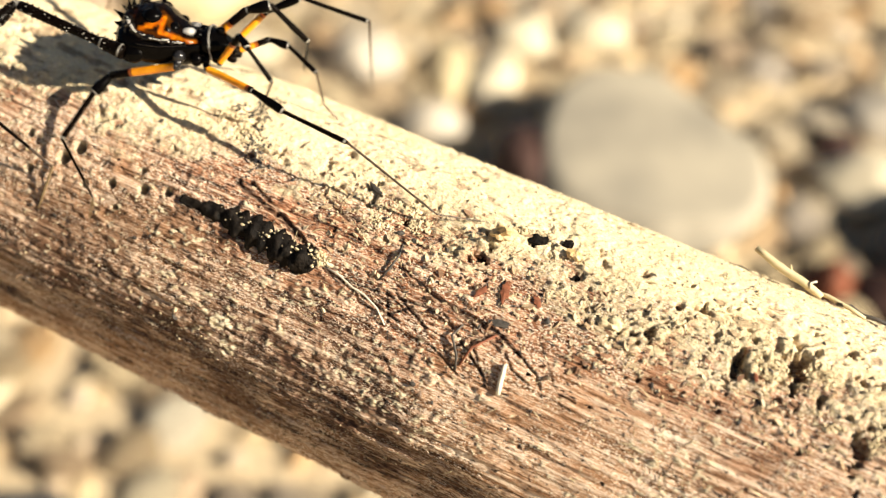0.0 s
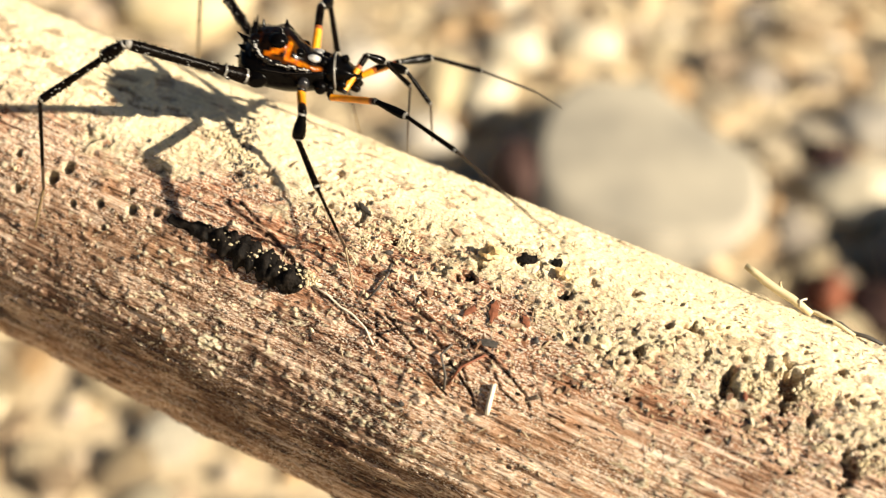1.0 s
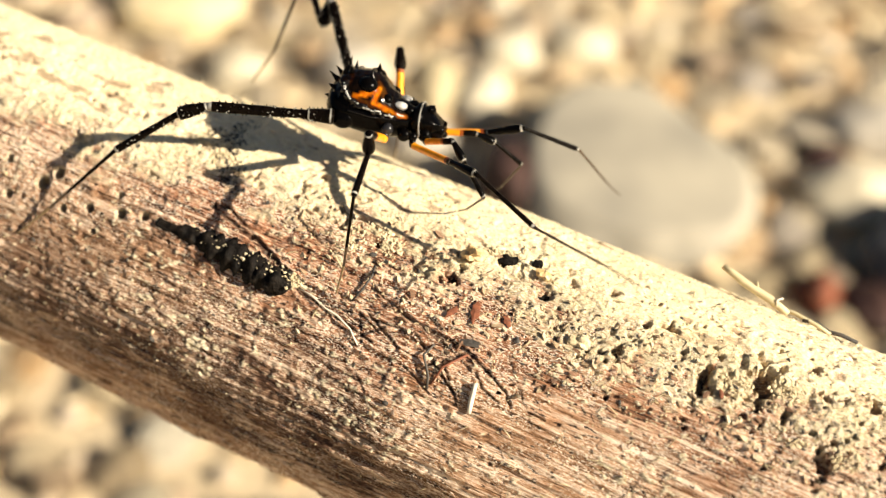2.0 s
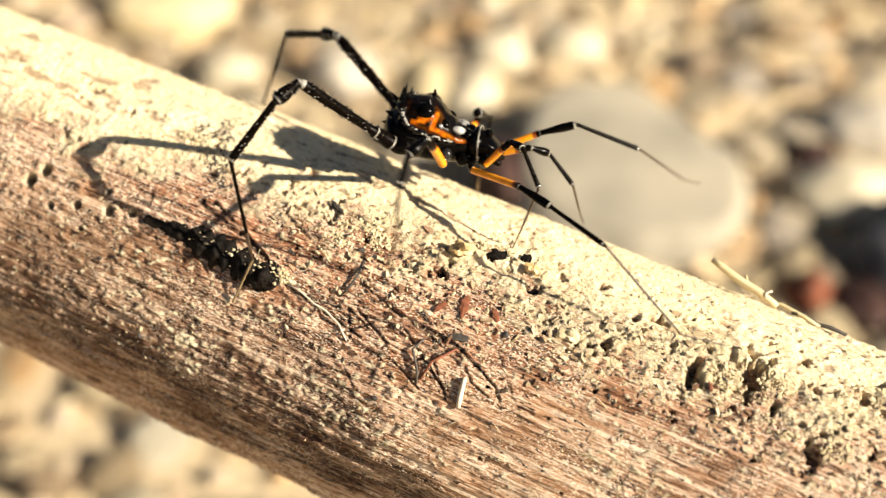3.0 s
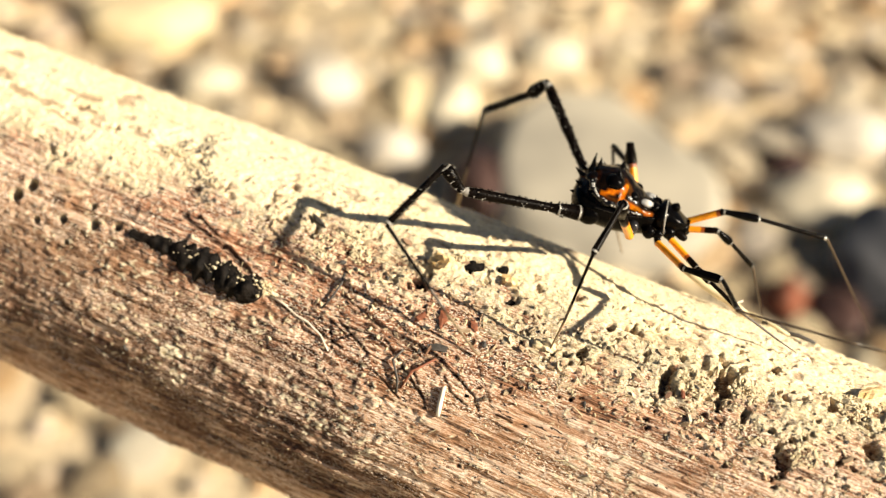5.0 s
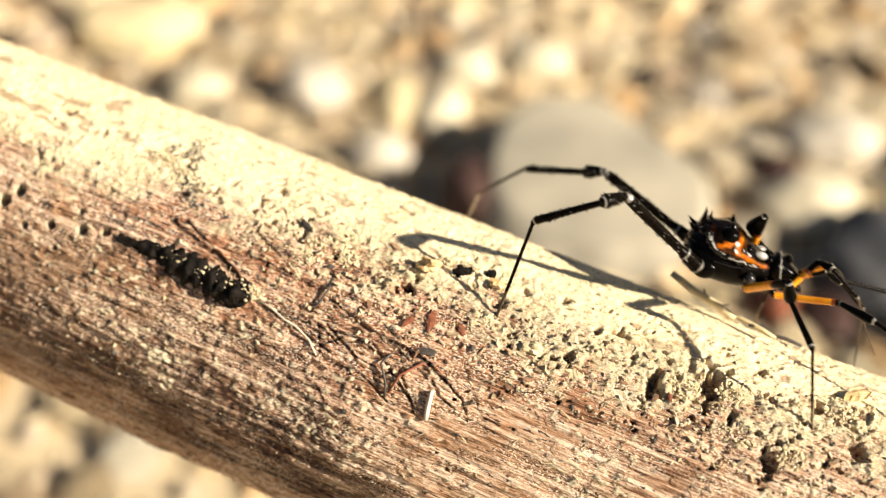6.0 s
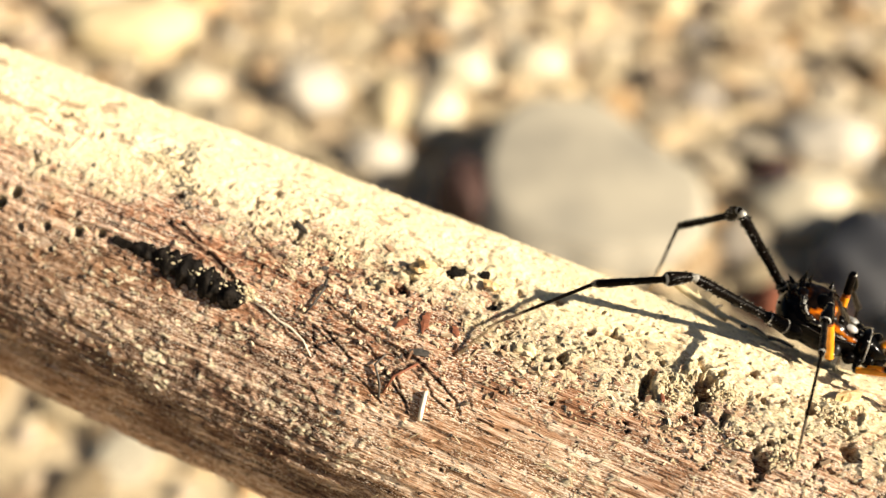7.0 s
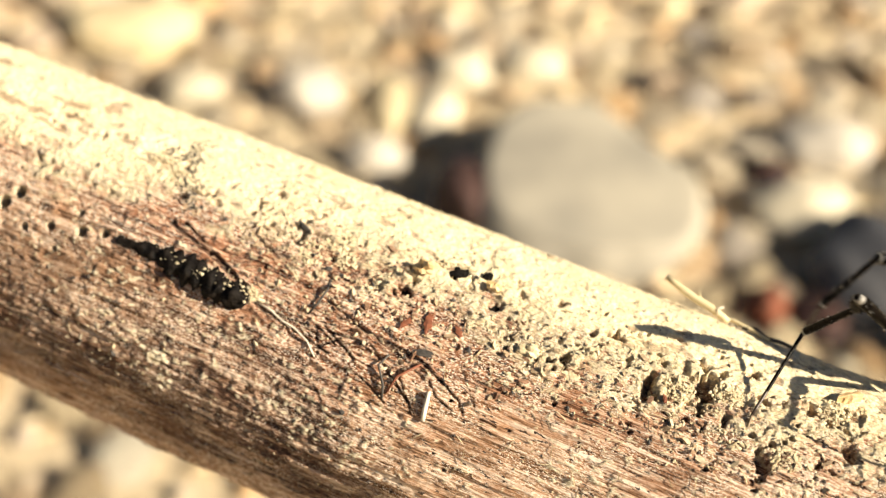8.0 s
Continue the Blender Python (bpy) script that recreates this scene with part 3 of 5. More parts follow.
charred_piece()
grain("yellow_grain", "yellowish translucent grain lodged in the soil crust", -1.9, 11.4, (0.78, 0.5, 0.42), YELLOW, 1, 20, 0.3)
# the next two black chips stand in for the shade of cavities
flake("dark_chip", "dark chip of charcoal or cavity shade on the soil crust", -0.2, 6.8, (1.25, 0.95, 0.3), CHAR, 2, 25, 0.05, 0.12)
flake("dark_chip", "dark chip of charcoal or cavity shade on the soil crust", 1.5, 3.4, (0.7, 0.6, 0.25), CHAR, 3, 0, 0.0)
flake("dark_chip", "dark chip of charcoal or cavity shade on the soil crust", -2.5, 19.5, (0.7, 0.6, 0.2), CHAR, 4, 60, 0.0)
flake("dark_chip", "dark chip of charcoal or cavity shade on the soil crust", 2.7, 12.0, (0.9, 0.6, 0.2), CHAR, 14, 30, 0.0)
for k, (s, phi, size) in enumerate([(0.2, 4.0, 0.5), (0.9, 8.5, 0.4), (-1.2, 5.0, 0.4), (-8.7, 17.5, 0.8), (-7.6, 14.0, 0.6), (-9.9, 15.0, 0.5), (-8.9, 22.5, 0.5), (-6.6, 18.0, 0.55), (14.3, 15.5, 0.7), (17.2, 11.0, 0.7), (21.3, 24.0, 0.6), (23.0, 1.0, 0.8), (-20.6, 8.0, 0.7), (-19.2, 11.0, 0.6), (-11.0, 40.0, 0.4)]):
    clod(s, phi, size, 40 + k)
flake("dark_chip", "dark chip of charcoal or cavity shade on the soil crust", -10.0, 13.0, (1.2, 0.35, 0.2), DARK_FLAKE, 15, -25, 0.0)
flake("dark_chip", "dark chip of charcoal or cavity shade on the soil crust", 0.2, 36.5, (1.5, 0.5, 0.1), DARK_FLAKE, 16, 15, 0.0)
grain("amber_grain", "small amber grain on the soil crust", 2.15, 7.0, (0.4, 0.35, 0.3), YELLOW, 5)
grain("tan_grain", "tan sand grain on the bark", 5.75, 23.0, (0.55, 0.4, 0.35), CRUMB, 6, 10)
flake("red_bark_chip", "reddish brown bark chip on the stick", -0.3, 27.2, (0.66, 1.6, 0.1), RED_FLAKE, 7, 12, 0.06, 0.06)
flake("red_bark_chip", "reddish brown bark chip on the stick", -1.5, 30.0, (0.4, 1.0, 0.08), RED_FLAKE, 8, -30, 0.04)
flake("red_bark_chip", "reddish brown bark chip on the stick", 1.6, 26.0, (0.5, 0.9, 0.08), RED_FLAKE, 9, 40, 0.04)
flake("red_bark_chip", "small orange-red chip beside a pit", 14.0, 21.0, (0.28, 0.6, 0.12), RED_FLAKE, 10, 30)
flake("straw_chip", "pale yellow straw chip on the stick", 23.5, -7.0, (1.6, 0.6, 0.2), YELLOW, 11, 35, 0.3, 0.2)
flake("pale_flake", "thin pale papery flake on the bark", 8.7, 25.2, (1.2, 1.3, 0.04), CRUMB, 12, 20, 0.0)
stalk("splinter", "short pale wood splinter lying across the grain", [arc(1.5, 46.5, 0.16), arc(1.57, 48.5, 0.2), arc(1.64, 51, 0.2), arc(1.72, 53.5, 0.18), arc(1.78, 55.2, 0.14)], 0.17, SLIVER, 13, 5)
stalk("straw_piece", "dry pale splinter of straw leaning on the soil crust", [arc(10.9, -33, 1.5), arc(11.6, -33, 1.3), arc(12.3, -33, 1.12), arc(13.2, -33, 0.85), arc(14.2, -33, 0.6), arc(15.0, -33, 0.4), arc(15.5, -33, 0.25)], 0.27, STRAW, sides=6)
stalk("straw_piece", "thin dry straw lying on the soil crust", [arc(14.4, -34, 0.3), arc(15.8, -33, 0.36), arc(17.2, -32, 0.25), arc(18.2, -31, 0.1)], 0.14, STRAW, 2, 5)
stalk("straw_piece", "crumpled dry straw lying on the soil crust", [arc(16.4, -32, 0.2), arc(17.2, -32.5, 0.42), arc(18.0, -32, 0.2), arc(18.8, -32, 0.4), arc(19.8, -31, 0.1)], 0.15, DARK_FLAKE, 9, 5)
stalk("straw_piece", "short dry straw sticking up from the crust", [arc(13.5, -33, 0.5), arc(13.3, -33, 1.0), arc(13.1, -33, 1.35)], 0.09, STRAW, 3, 5)
stalk("straw_piece", "short dry straw sticking up from the crust", [arc(14.7, -32, 0.3), arc(14.6, -32, 0.7), arc(14.9, -32, 0.95)], 0.09, SLIVER, 8, 5)
stalk("rootlet", "fine dark rootlet clinging to the bark", [arc(-6.9, 26, 0.05), arc(-6.7, 30, 0.25), arc(-6.9, 35, 0.2), arc(-7.2, 39, 0.05)], 0.07, DARK_FLAKE, 4)
stalk("rootlet", "fine dark rootlet clinging to the bark", [arc(-10.6, 42, 0.1), arc(-9.6, 42.3, 0.2), arc(-8.5, 44.2, 0.28), arc(-7.6, 44.8, 0.2), arc(-6.6, 47, 0.22), arc(-5.8, 50.5, 0.05)], 0.06, SLIVER, 5)
stalk("rootlet", "fine dark rootlet clinging to the bark", [arc(-1.6, 41, 0.05), arc(-1.9, 45, 0.3), arc(-1.2, 50, 0.2), arc(-1.0, 54, 0.05)], 0.08, DARK_FLAKE, 6)
stalk("rootlet", "fine dark rootlet clinging to the bark", [arc(0.4, 40, 0.1), arc(-0.6, 46, 0.35), arc(-0.9, 52, 0.05)], 0.08, RED_FLAKE, 7)


def crumbs():
    """Loose soil crumbs over the crust and thinly down the flank."""
    rng = random.Random(11)
    shapes = []
    for k in range(12):
        bm = bmesh.new()
        rock(bm, (1, 0.85, 0.7), k + 1, 0.5, 1)
        bm.verts.ensure_lookup_table()
        shapes.append((np.array([v.co[:] for v in bm.verts]), [[v.index for v in f.verts] for f in bm.faces]))
        bm.free()
    for name, label, material, count, rule in (
            ("soil_dust", "pale soil crumbs stuck to the stick", CRUMB, 14000, lambda: (rng.uniform(-44, 36), rng.gauss(18, 36), min(0.2, rng.lognormvariate(-3.4, 0.5)))),
            ("charcoal_dust", "dark specks of bark and charcoal on the stick", DARK_FLAKE, 1500, lambda: (rng.uniform(-44, 36), rng.gauss(28, 26), min(0.2, rng.lognormvariate(-3.0, 0.5)))),
            ("dark_soil", "cluster of dark grey soil grains on the crust", DARK_FLAKE, 420, lambda: (lambda q, k: (-20.2 + 2.6 * q + (0.35, -0.9, 0.9)[k] * math.sin(5 * q + k) + rng.gauss(0, 0.28), -6 + 27 * q + (0, 5, -5)[k] + rng.gauss(0, 1.6), rng.uniform(0.03, 0.09)))(rng.random(), rng.randrange(3)))):
        verts, faces, base = [], [], 0
        for k in range(count):
            s, phi, r = rule()
            if abs(phi - 20) > 110 or (phi > 38 and s > 0 and rng.random() < 0.8) or (phi > 45 and rng.random() < 0.5) or (name == "charcoal_dust" and phi < 12 and rng.random() < 0.8) or (name != "dark_soil" and s < -12 and phi < 52 and rng.random() < 0.75):
                continue
            co, fa = shapes[rng.randrange(12)]
            m = on_stick(s, phi, r * 0.3, rng.uniform(0, 360)) @ Matrix.Diagonal((r * MM * rng.uniform(0.8, 1.9), r * MM, r * MM, 1))
            a = np.array(m)
            verts.append(co @ a[:3, :3].T + a[:3, 3])
            faces += [[i + base for i in f] for f in fa]
            base += len(co)
        me = bpy.data.meshes.new(name)
        me.from_pydata(np.concatenate(verts).tolist(), [], faces)
        me.materials.append(material)
        ob = new(name, me)
        ob.parent = BRANCH
        ob.matrix_parent_inverse = STICK.inverted()
        tagged(ob, label, kind="stuff")


def fibres():
    """Loose pale plant fibres and hairs standing off the bark."""
    rng = random.Random(23)
    verts, faces = [], []
    for k in range(300):
        s, phi = rng.uniform(-14, 32), rng.gauss(34, 26)
        if s < 4 and rng.random() < 0.5:
            continue
        if abs(phi - 30) > 100:
            continue
        L, r = rng.uniform(0.3, 1.0), rng.uniform(0.015, 0.035)
        m = on_stick(s, phi, 0.03, rng.gauss(60, 60))
        bend = rng.uniform(-0.4, 0.4)
        base = len(verts)
        for i in range(4):
            t = i / 3
            for k3 in range(3):
                a = 2.1 * k3
                verts.append(tuple(m @ (Vector(((t - 0.5) * L, bend * t * t * L + r * math.cos(a), 0.12 * math.sin(t * 3.1) + r * math.sin(a))) * MM)))
        for i in range(3):
            for k3 in range(3):
                a, b = base + i * 3 + k3, base + i * 3 + (k3 + 1) % 3
                faces.append((a, b, b + 3, a + 3))
    me = bpy.data.meshes.new("plant_litter")
    me.from_pydata(verts, [], faces)
    me.materials.append(STRAW)
    ob = new("plant_litter", me)
    ob.parent = BRANCH
    ob.matrix_parent_inverse = STICK.inverted()
    tagged(ob, "fine pale plant fibres clinging to the bark", kind="stuff")


def chips():
    """Thin broken flakes of bark and soil, tilted every way along the ragged edge of the crust."""
    rng = random.Random(31)

    def outline(w):
        n = rng.randint(5, 7)
        ring = [(w * rng.uniform(0.5, 1.0) * math.cos(6.283 * i / n) * 2.4, w * rng.uniform(0.5, 1.0) * math.sin(6.283 * i / n)) for i in range(n)]
        th = w * rng.uniform(0.15, 0.4)
        verts = [Vector((x * q, y * q, z)) * MM for z, q in ((th, 1.0), (-0.1, 0.9)) for x, y in ring]
        return verts, [tuple(range(n))] + [(i, n + i, n + (i + 1) % n, (i + 1) % n) for i in range(n)]

    shapes = []
    for k in range(14):
        verts, faces = outline(0.2)
        me = bpy.data.meshes.new("bark_flake")
        me.from_pydata(verts, [], faces)
        me.materials.append(CHIP)
        shapes.append(me)
    verts, faces = [], []
    for k in range(950):
        s, phi = rng.uniform(-14, 34), rng.gauss(25, 9)
        if s > 6 and phi > 34:
            phi = rng.uniform(10, 30)
        m = on_stick(s, phi, 0.04, rng.gauss(0, 45)) @ Euler((rng.gauss(0, 0.55), rng.gauss(0, 0.45), 0)).to_matrix().to_4x4()
        if k < 240:
            ob = new("bark_flake", shapes[k % 14])
            ob.parent = BRANCH
            ob.matrix_parent_inverse = STICK.inverted()
            ob.matrix_basis = m @ Matrix.Scale(rng.uniform(0.3, 0.8) * (0.7 if s > 6 else 1), 4)
            continue
        v, f = outline(min(0.2, rng.lognormvariate(-2.6, 0.5)))
        base = len(verts)
        verts += [tuple(m @ p) for p in v]
        faces += [tuple(i + base for i in q) for q in f]
    me = bpy.data.meshes.new("bark_debris")
    me.from_pydata(verts, [], faces)
    me.materials.append(CHIPS)
    ob = new("bark_debris", me)
    ob.parent = BRANCH
    ob.matrix_parent_inverse = STICK.inverted()
    tagged(ob, "small broken flakes of bark and soil", kind="stuff")


crumbs()
fibres()
chips()


# ---- the harvestman ----
def loft(bm, sections, n=24, power=2.3, mat_index=0):
    """Skin over sections (x, half width, top, bottom), in mm."""
    last = None
    for x, w, top, bot in sections:
        ring = []
        for k in range(n):
            a = 2 * math.pi * k / n
            c, s = math.cos(a), math.sin(a)
            y = w * math.copysign(abs(c) ** (2 / power), c)
            z = (top if s > 0 else -bot) * math.copysign(abs(s) ** (2 / power), s)
            ring.append(bm.verts.new((x * MM, y * MM, z * MM)))
        if last:
            for k in range(n):
                bm.faces.new((last[k], ring[k], ring[(k + 1) % n], last[(k + 1) % n]))
        else:
            bm.faces.new(ring[::-1])
        last = ring
    bm.faces.new(last)
    bmesh.ops.recalc_face_normals(bm, faces=bm.faces)


def tube(rows, sides=10, knobs=0, seed=0, knob_slot=0, glint_slot=1):
    """A leg segment along +x: rows of (x, radius, material slot), with small tubercles, some painted pale as glints, if
    knobs.
    """
    bm = bmesh.new()
    last = None
    for i, (x, r, slot) in enumerate(rows):
        ring = [bm.verts.new((x * MM, r * math.cos(2 * math.pi * k / sides) * MM, r * math.sin(2 * math.pi * k / sides) * MM)) for k in range(sides)]
        if last:
            for k in range(sides):
                bm.faces.new((last[k], ring[k], ring[(k + 1) % sides], last[(k + 1) % sides])).material_index = slot
        else:
            bm.faces.new(ring[::-1]).material_index = slot
        last = ring
    bm.faces.new(last).material_index = rows[-1][2]
    rng = random.Random(seed)
    x0, x1 = rows[0][0], rows[-1][0]
    for k in range(knobs):
        x, a = rng.uniform(x0 + 0.08 * (x1 - x0), x1 * 0.96), rng.uniform(0, 6.28)
        r = np.interp(x, [q[0] for q in rows], [q[1] for q in rows])
        out = Vector((0.25, math.cos(a), math.sin(a))).normalized()
        made = bmesh.ops.create_cone(bm, cap_ends=True, segments=5, radius1=0.05 * MM, radius2=0.018 * MM, depth=0.10 * MM)["verts"]
        m = Matrix.Translation(Vector((x, r * math.cos(a), r * math.sin(a))) * MM + out * 0.05 * MM) @ out.to_track_quat("Z", "Y").to_matrix().to_4x4()
        bmesh.ops.transform(bm, matrix=m, verts=made)
        # two in five tubercles painted pale as glints
        slot = glint_slot if rng.random() < 0.4 else knob_slot
        for f in {f for v in made for f in v.link_faces}:
            f.material_index = slot
    bmesh.ops.recalc_face_normals(bm, faces=bm.faces)
    return bm


COXA = {1: (2.9, 1.0, -1.0), 2: (2.25, 1.4, -1.3), 3: (0.55, 1.85, -1.15), 4: (-2.5, 2.3, -0.4)}
LENGTHS = {1: (2.6, 1.3, 2.4, 2.9, 1.5), 2: (3.85, 2.3, 4.4, 6.5, 3.2), 3: (4.6, 1.5, 3.4, 5.0, 2.2), 4: (7.4, 1.8, 4.7, 6.2, 3.0)}
RADII = {1: (0.2, 0.24, 0.15, 0.08, 0.05), 2: (0.21, 0.25, 0.15, 0.08, 0.045), 3: (0.26, 0.36, 0.2, 0.10, 0.065), 4: (0.30, 0.39, 0.24, 0.12, 0.085)}


def leg_meshes(pair, seed):
    """The five segments of one leg, each along +x from its joint."""
    L, R = LENGTHS[pair], RADII[pair]
    out = []
    l, r = L[0], R[0]
    if pair == 4:
        rows = [(0, 0.42, 1), (0.14, 0.48, 1), (0.17, 0.48, 2), (0.24, 0.48, 2), (0.33, 0.46, 1), (0.9, 0.40, 1), (1.35, 0.37, 1), (1.42, 0.39, 1), (1.48, 0.39, 2), (1.52, 0.37, 2), (1.64, 0.28, 1), (2.2, 0.27, 1), (4.0, r, 1), (6.4, r * 1.08, 1), (7.1, r * 1.02, 1), (7.25, r * 0.8, 2), (7.4, r * 0.7, 2)]
        bm = tube(rows, 12, knobs=120, seed=seed, knob_slot=1, glint_slot=2)
    else:
        k = l * (0.97 if pair == 2 else 0.72 if pair == 3 else 0.74)
        rows = [(-0.1, r * 0.9, 3), (0.12, r * 1.05, 3), (0.16, r * 0.95, 0), (l * 0.3, r, 0), (k - 0.3, r * 0.98, 0), (k - 0.08, r * 0.98, 4), (k + 0.1, r * 0.98, 1), (l * 0.985, r * 1.0, 1), (l, r * 0.75, 1)]
        bm = tube(rows, 12, seed=seed)
    out.append(("femur", bm, [ORANGE, LEG_BLACK, MEMBRANE_GLINT, BALL, RUSTY]))
    l, r = L[1], R[1]
    rows = [(-0.05, r * 0.55, 0), (0.03, r * 0.66, 1), (0.06, r * 0.68, 1), (0.1, r * 0.66, 0), (l * 0.2, r * 0.72, 0), (l * 0.4, r * 0.9, 0), (l * 0.62, r * 1.05, 0), (l * 0.82, r * 1.06, 0), (l * 0.93, r * 0.92, 0), (l * 0.965, r * 0.8, 1), (l * 0.985, r * 0.74, 1), (l, r * 0.6, 0)]
    out.append(("patella", tube(rows, 14, knobs=44 if pair == 4 else 0, seed=seed + 1), [CHITIN if pair != 4 else LEG_BLACK, MEMBRANE_GLINT]))
    l, r = L[2], R[2]
    rows = [(-0.04, r * 0.7, 0), (0.08, r * 0.8, 0), (l * 0.3, r * 0.85, 0), (l * 0.8, r, 0), (l * 0.95, r * 1.05, 0), (l * 0.975, r * 0.95, 1), (l * 0.985, r * 0.9, 1), (l, r * 0.7, 0)]
    out.append(("tibia", tube(rows, 10, knobs=70 if pair == 4 else 0, seed=seed + 2), [LEG_BLACK, MEMBRANE_GLINT]))
    l, r = L[3], R[3]
    rows = [(-0.04, r * 0.9, 0), (0.05, r * 1.25, 0), (0.2, r, 0), (l * 0.5, r * 0.9, 0), (l * 0.72, r * 0.85, 0), (l * 0.9, r * 0.8, 1), (l, r * 0.7, 1)]
    out.append(("metatarsus", tube(rows, 8), [LEG_BLACK if pair in (3, 4) else LEG_BROWN, LEG_BROWN]))
    l, r = L[4], R[4]
    rows = [(-0.04, r * 0.9, 0)] + [(l * i / 6 + d, r * (1.12 - 0.06 * i) * q, 0) for i in range(6) for d, q in ((0.02, 0.85), (l / 12, 1.05))] + [(l, r * 0.3, 0)]
    out.append(("tarsus", tube(rows, 8), [TARSUS if pair in (3, 4) else LEG_BROWN]))
    return out


def dome(name, parent, at, size, material, label="", seed=1):
    bm = bmesh.new()
    bmesh.ops.create_uvsphere(bm, u_segments=18, v_segments=12, radius=1.0)
    for v in bm.verts:
        v.co = Vector((v.co.x * size[0] + at[0], v.co.y * size[1] + at[1], v.co.z * size[2] + at[2])) * MM
    return part(name, bm, material, parent, label)


def spine(parent, at, lean, length, r=0.16):
    bm = bmesh.new()
    d = Vector(lean).normalized()
    rows = [(-0.15, r * 1.2), (0.1, r), (0.4, r * 0.62), (0.75, r * 0.3), (1.0, 0.02)]
    bm = tube([(q * length, w, 0) for q, w in rows], 8)
    ob = part("spine", bm, CHITIN, parent)
    ob.matrix_local = Matrix.Translation(Vector(at) * MM) @ d.to_track_quat("X", "Z").to_matrix().to_4x4()
    return ob


def sweep(points, radii, sides=10):
    """A tube through points in mm with a radius at each."""
    bm = bmesh.new()
    pts = [Vector(p) for p in points]
    last = None
    for i, (p, r) in enumerate(zip(pts, radii)):
        d = (pts[min(i + 1, len(pts) - 1)] - pts[max(i - 1, 0)]).normalized()
        side = d.cross(Vector((0.1, 0.2, 1))).normalized()
        up = side.cross(d)
        ring = [bm.verts.new((p + (side * math.cos(2 * math.pi * k / sides) + up * math.sin(2 * math.pi * k / sides)) * r) * MM) for k in range(sides)]
        if last:
            for k in range(sides):
                bm.faces.new((last[k], ring[k], ring[(k + 1) % sides], last[(k + 1) % sides]))
        else:
            bm.faces.new(ring[::-1])
        last = ring
    bm.faces.new(last)
    bmesh.ops.recalc_face_normals(bm, faces=bm.faces)
    return bm


def dorsal_shield(root):
    """The humped back, highest at the rear, black with an orange forked band on each side."""
    xs = np.linspace(-3.35, 1.95, 120)
    key = [-3.35, -3.2, -2.95, -2.5, -1.6, -0.6, 0.5, 1.3, 1.95]
    w = np.interp(xs, key, [0.7, 1.3, 1.75, 2.05, 2.1, 1.85, 1.5, 1.2, 0.85])
    top = np.interp(xs, [-3.35, -3.2, -2.95, -2.6, -2.0, -1.2, -0.7, -0.2, 0.3, 0.8, 1.4, 1.95], [0.85, 1.3, 1.6, 1.85, 2.05, 2.15, 2.08, 1.75, 1.3, 0.92, 0.68, 0.5])
    bm = bmesh.new()
    loft(bm, list(zip(xs, w, top, [0.1] * len(xs))), 84, 2.05)
    for v in bm.verts:
        n = v.co.normalized()
        v.co += n * (0.09 * noise.noise(v.co * 1300) + 0.04 * noise.noise(v.co * 3600)) * MM
    ob = part("dorsal_shield", bm, SHIELD, root, "black dorsal shield with forked orange bands")
    co = np.empty(len(ob.data.vertices) * 3)
    ob.data.vertices.foreach_get("co", co)
    x, y, z = co.reshape(-1, 3).T / MM

    def band(x0, z0, x1, z1, half):
        t = np.clip(((x - x0) * (x1 - x0) + (z - z0) * (z1 - z0)) / ((x1 - x0) ** 2 + (z1 - z0) ** 2), 0, 1)
        d = np.hypot(x - x0 - t * (x1 - x0), z - z0 - t * (z1 - z0)) + 0.03 * np.sin(x * 6 + z * 4)
        return 1 - step(d, half * 0.5, half * 1.45)

    flank = step(np.abs(y), 0.55, 0.75)
    mark = np.maximum.reduce([0.85 * band(-1.6, 0.98, -0.45, 1.35, 0.13), 0.95 * band(-0.4, 1.42, -0.42, 0.8, 0.15), 0.9 * band(-0.42, 0.78, 0.3, 0.46, 0.13), 0.5 * band(0.3, 0.46, 1.4, 0.14, 0.13),
                              0.08 * band(-1.3, 0.72, -0.5, 0.6, 0.2), 0.05 * band(-2.9, 1.45, -2.2, 1.75, 0.25), 0.06 * band(-0.5, 1.75, 0.1, 1.1, 0.1)])
    ob.data.attributes.new("mark", "FLOAT", "POINT").data.foreach_set("value", np.clip(mark * flank, 0, 1).astype(np.float32))


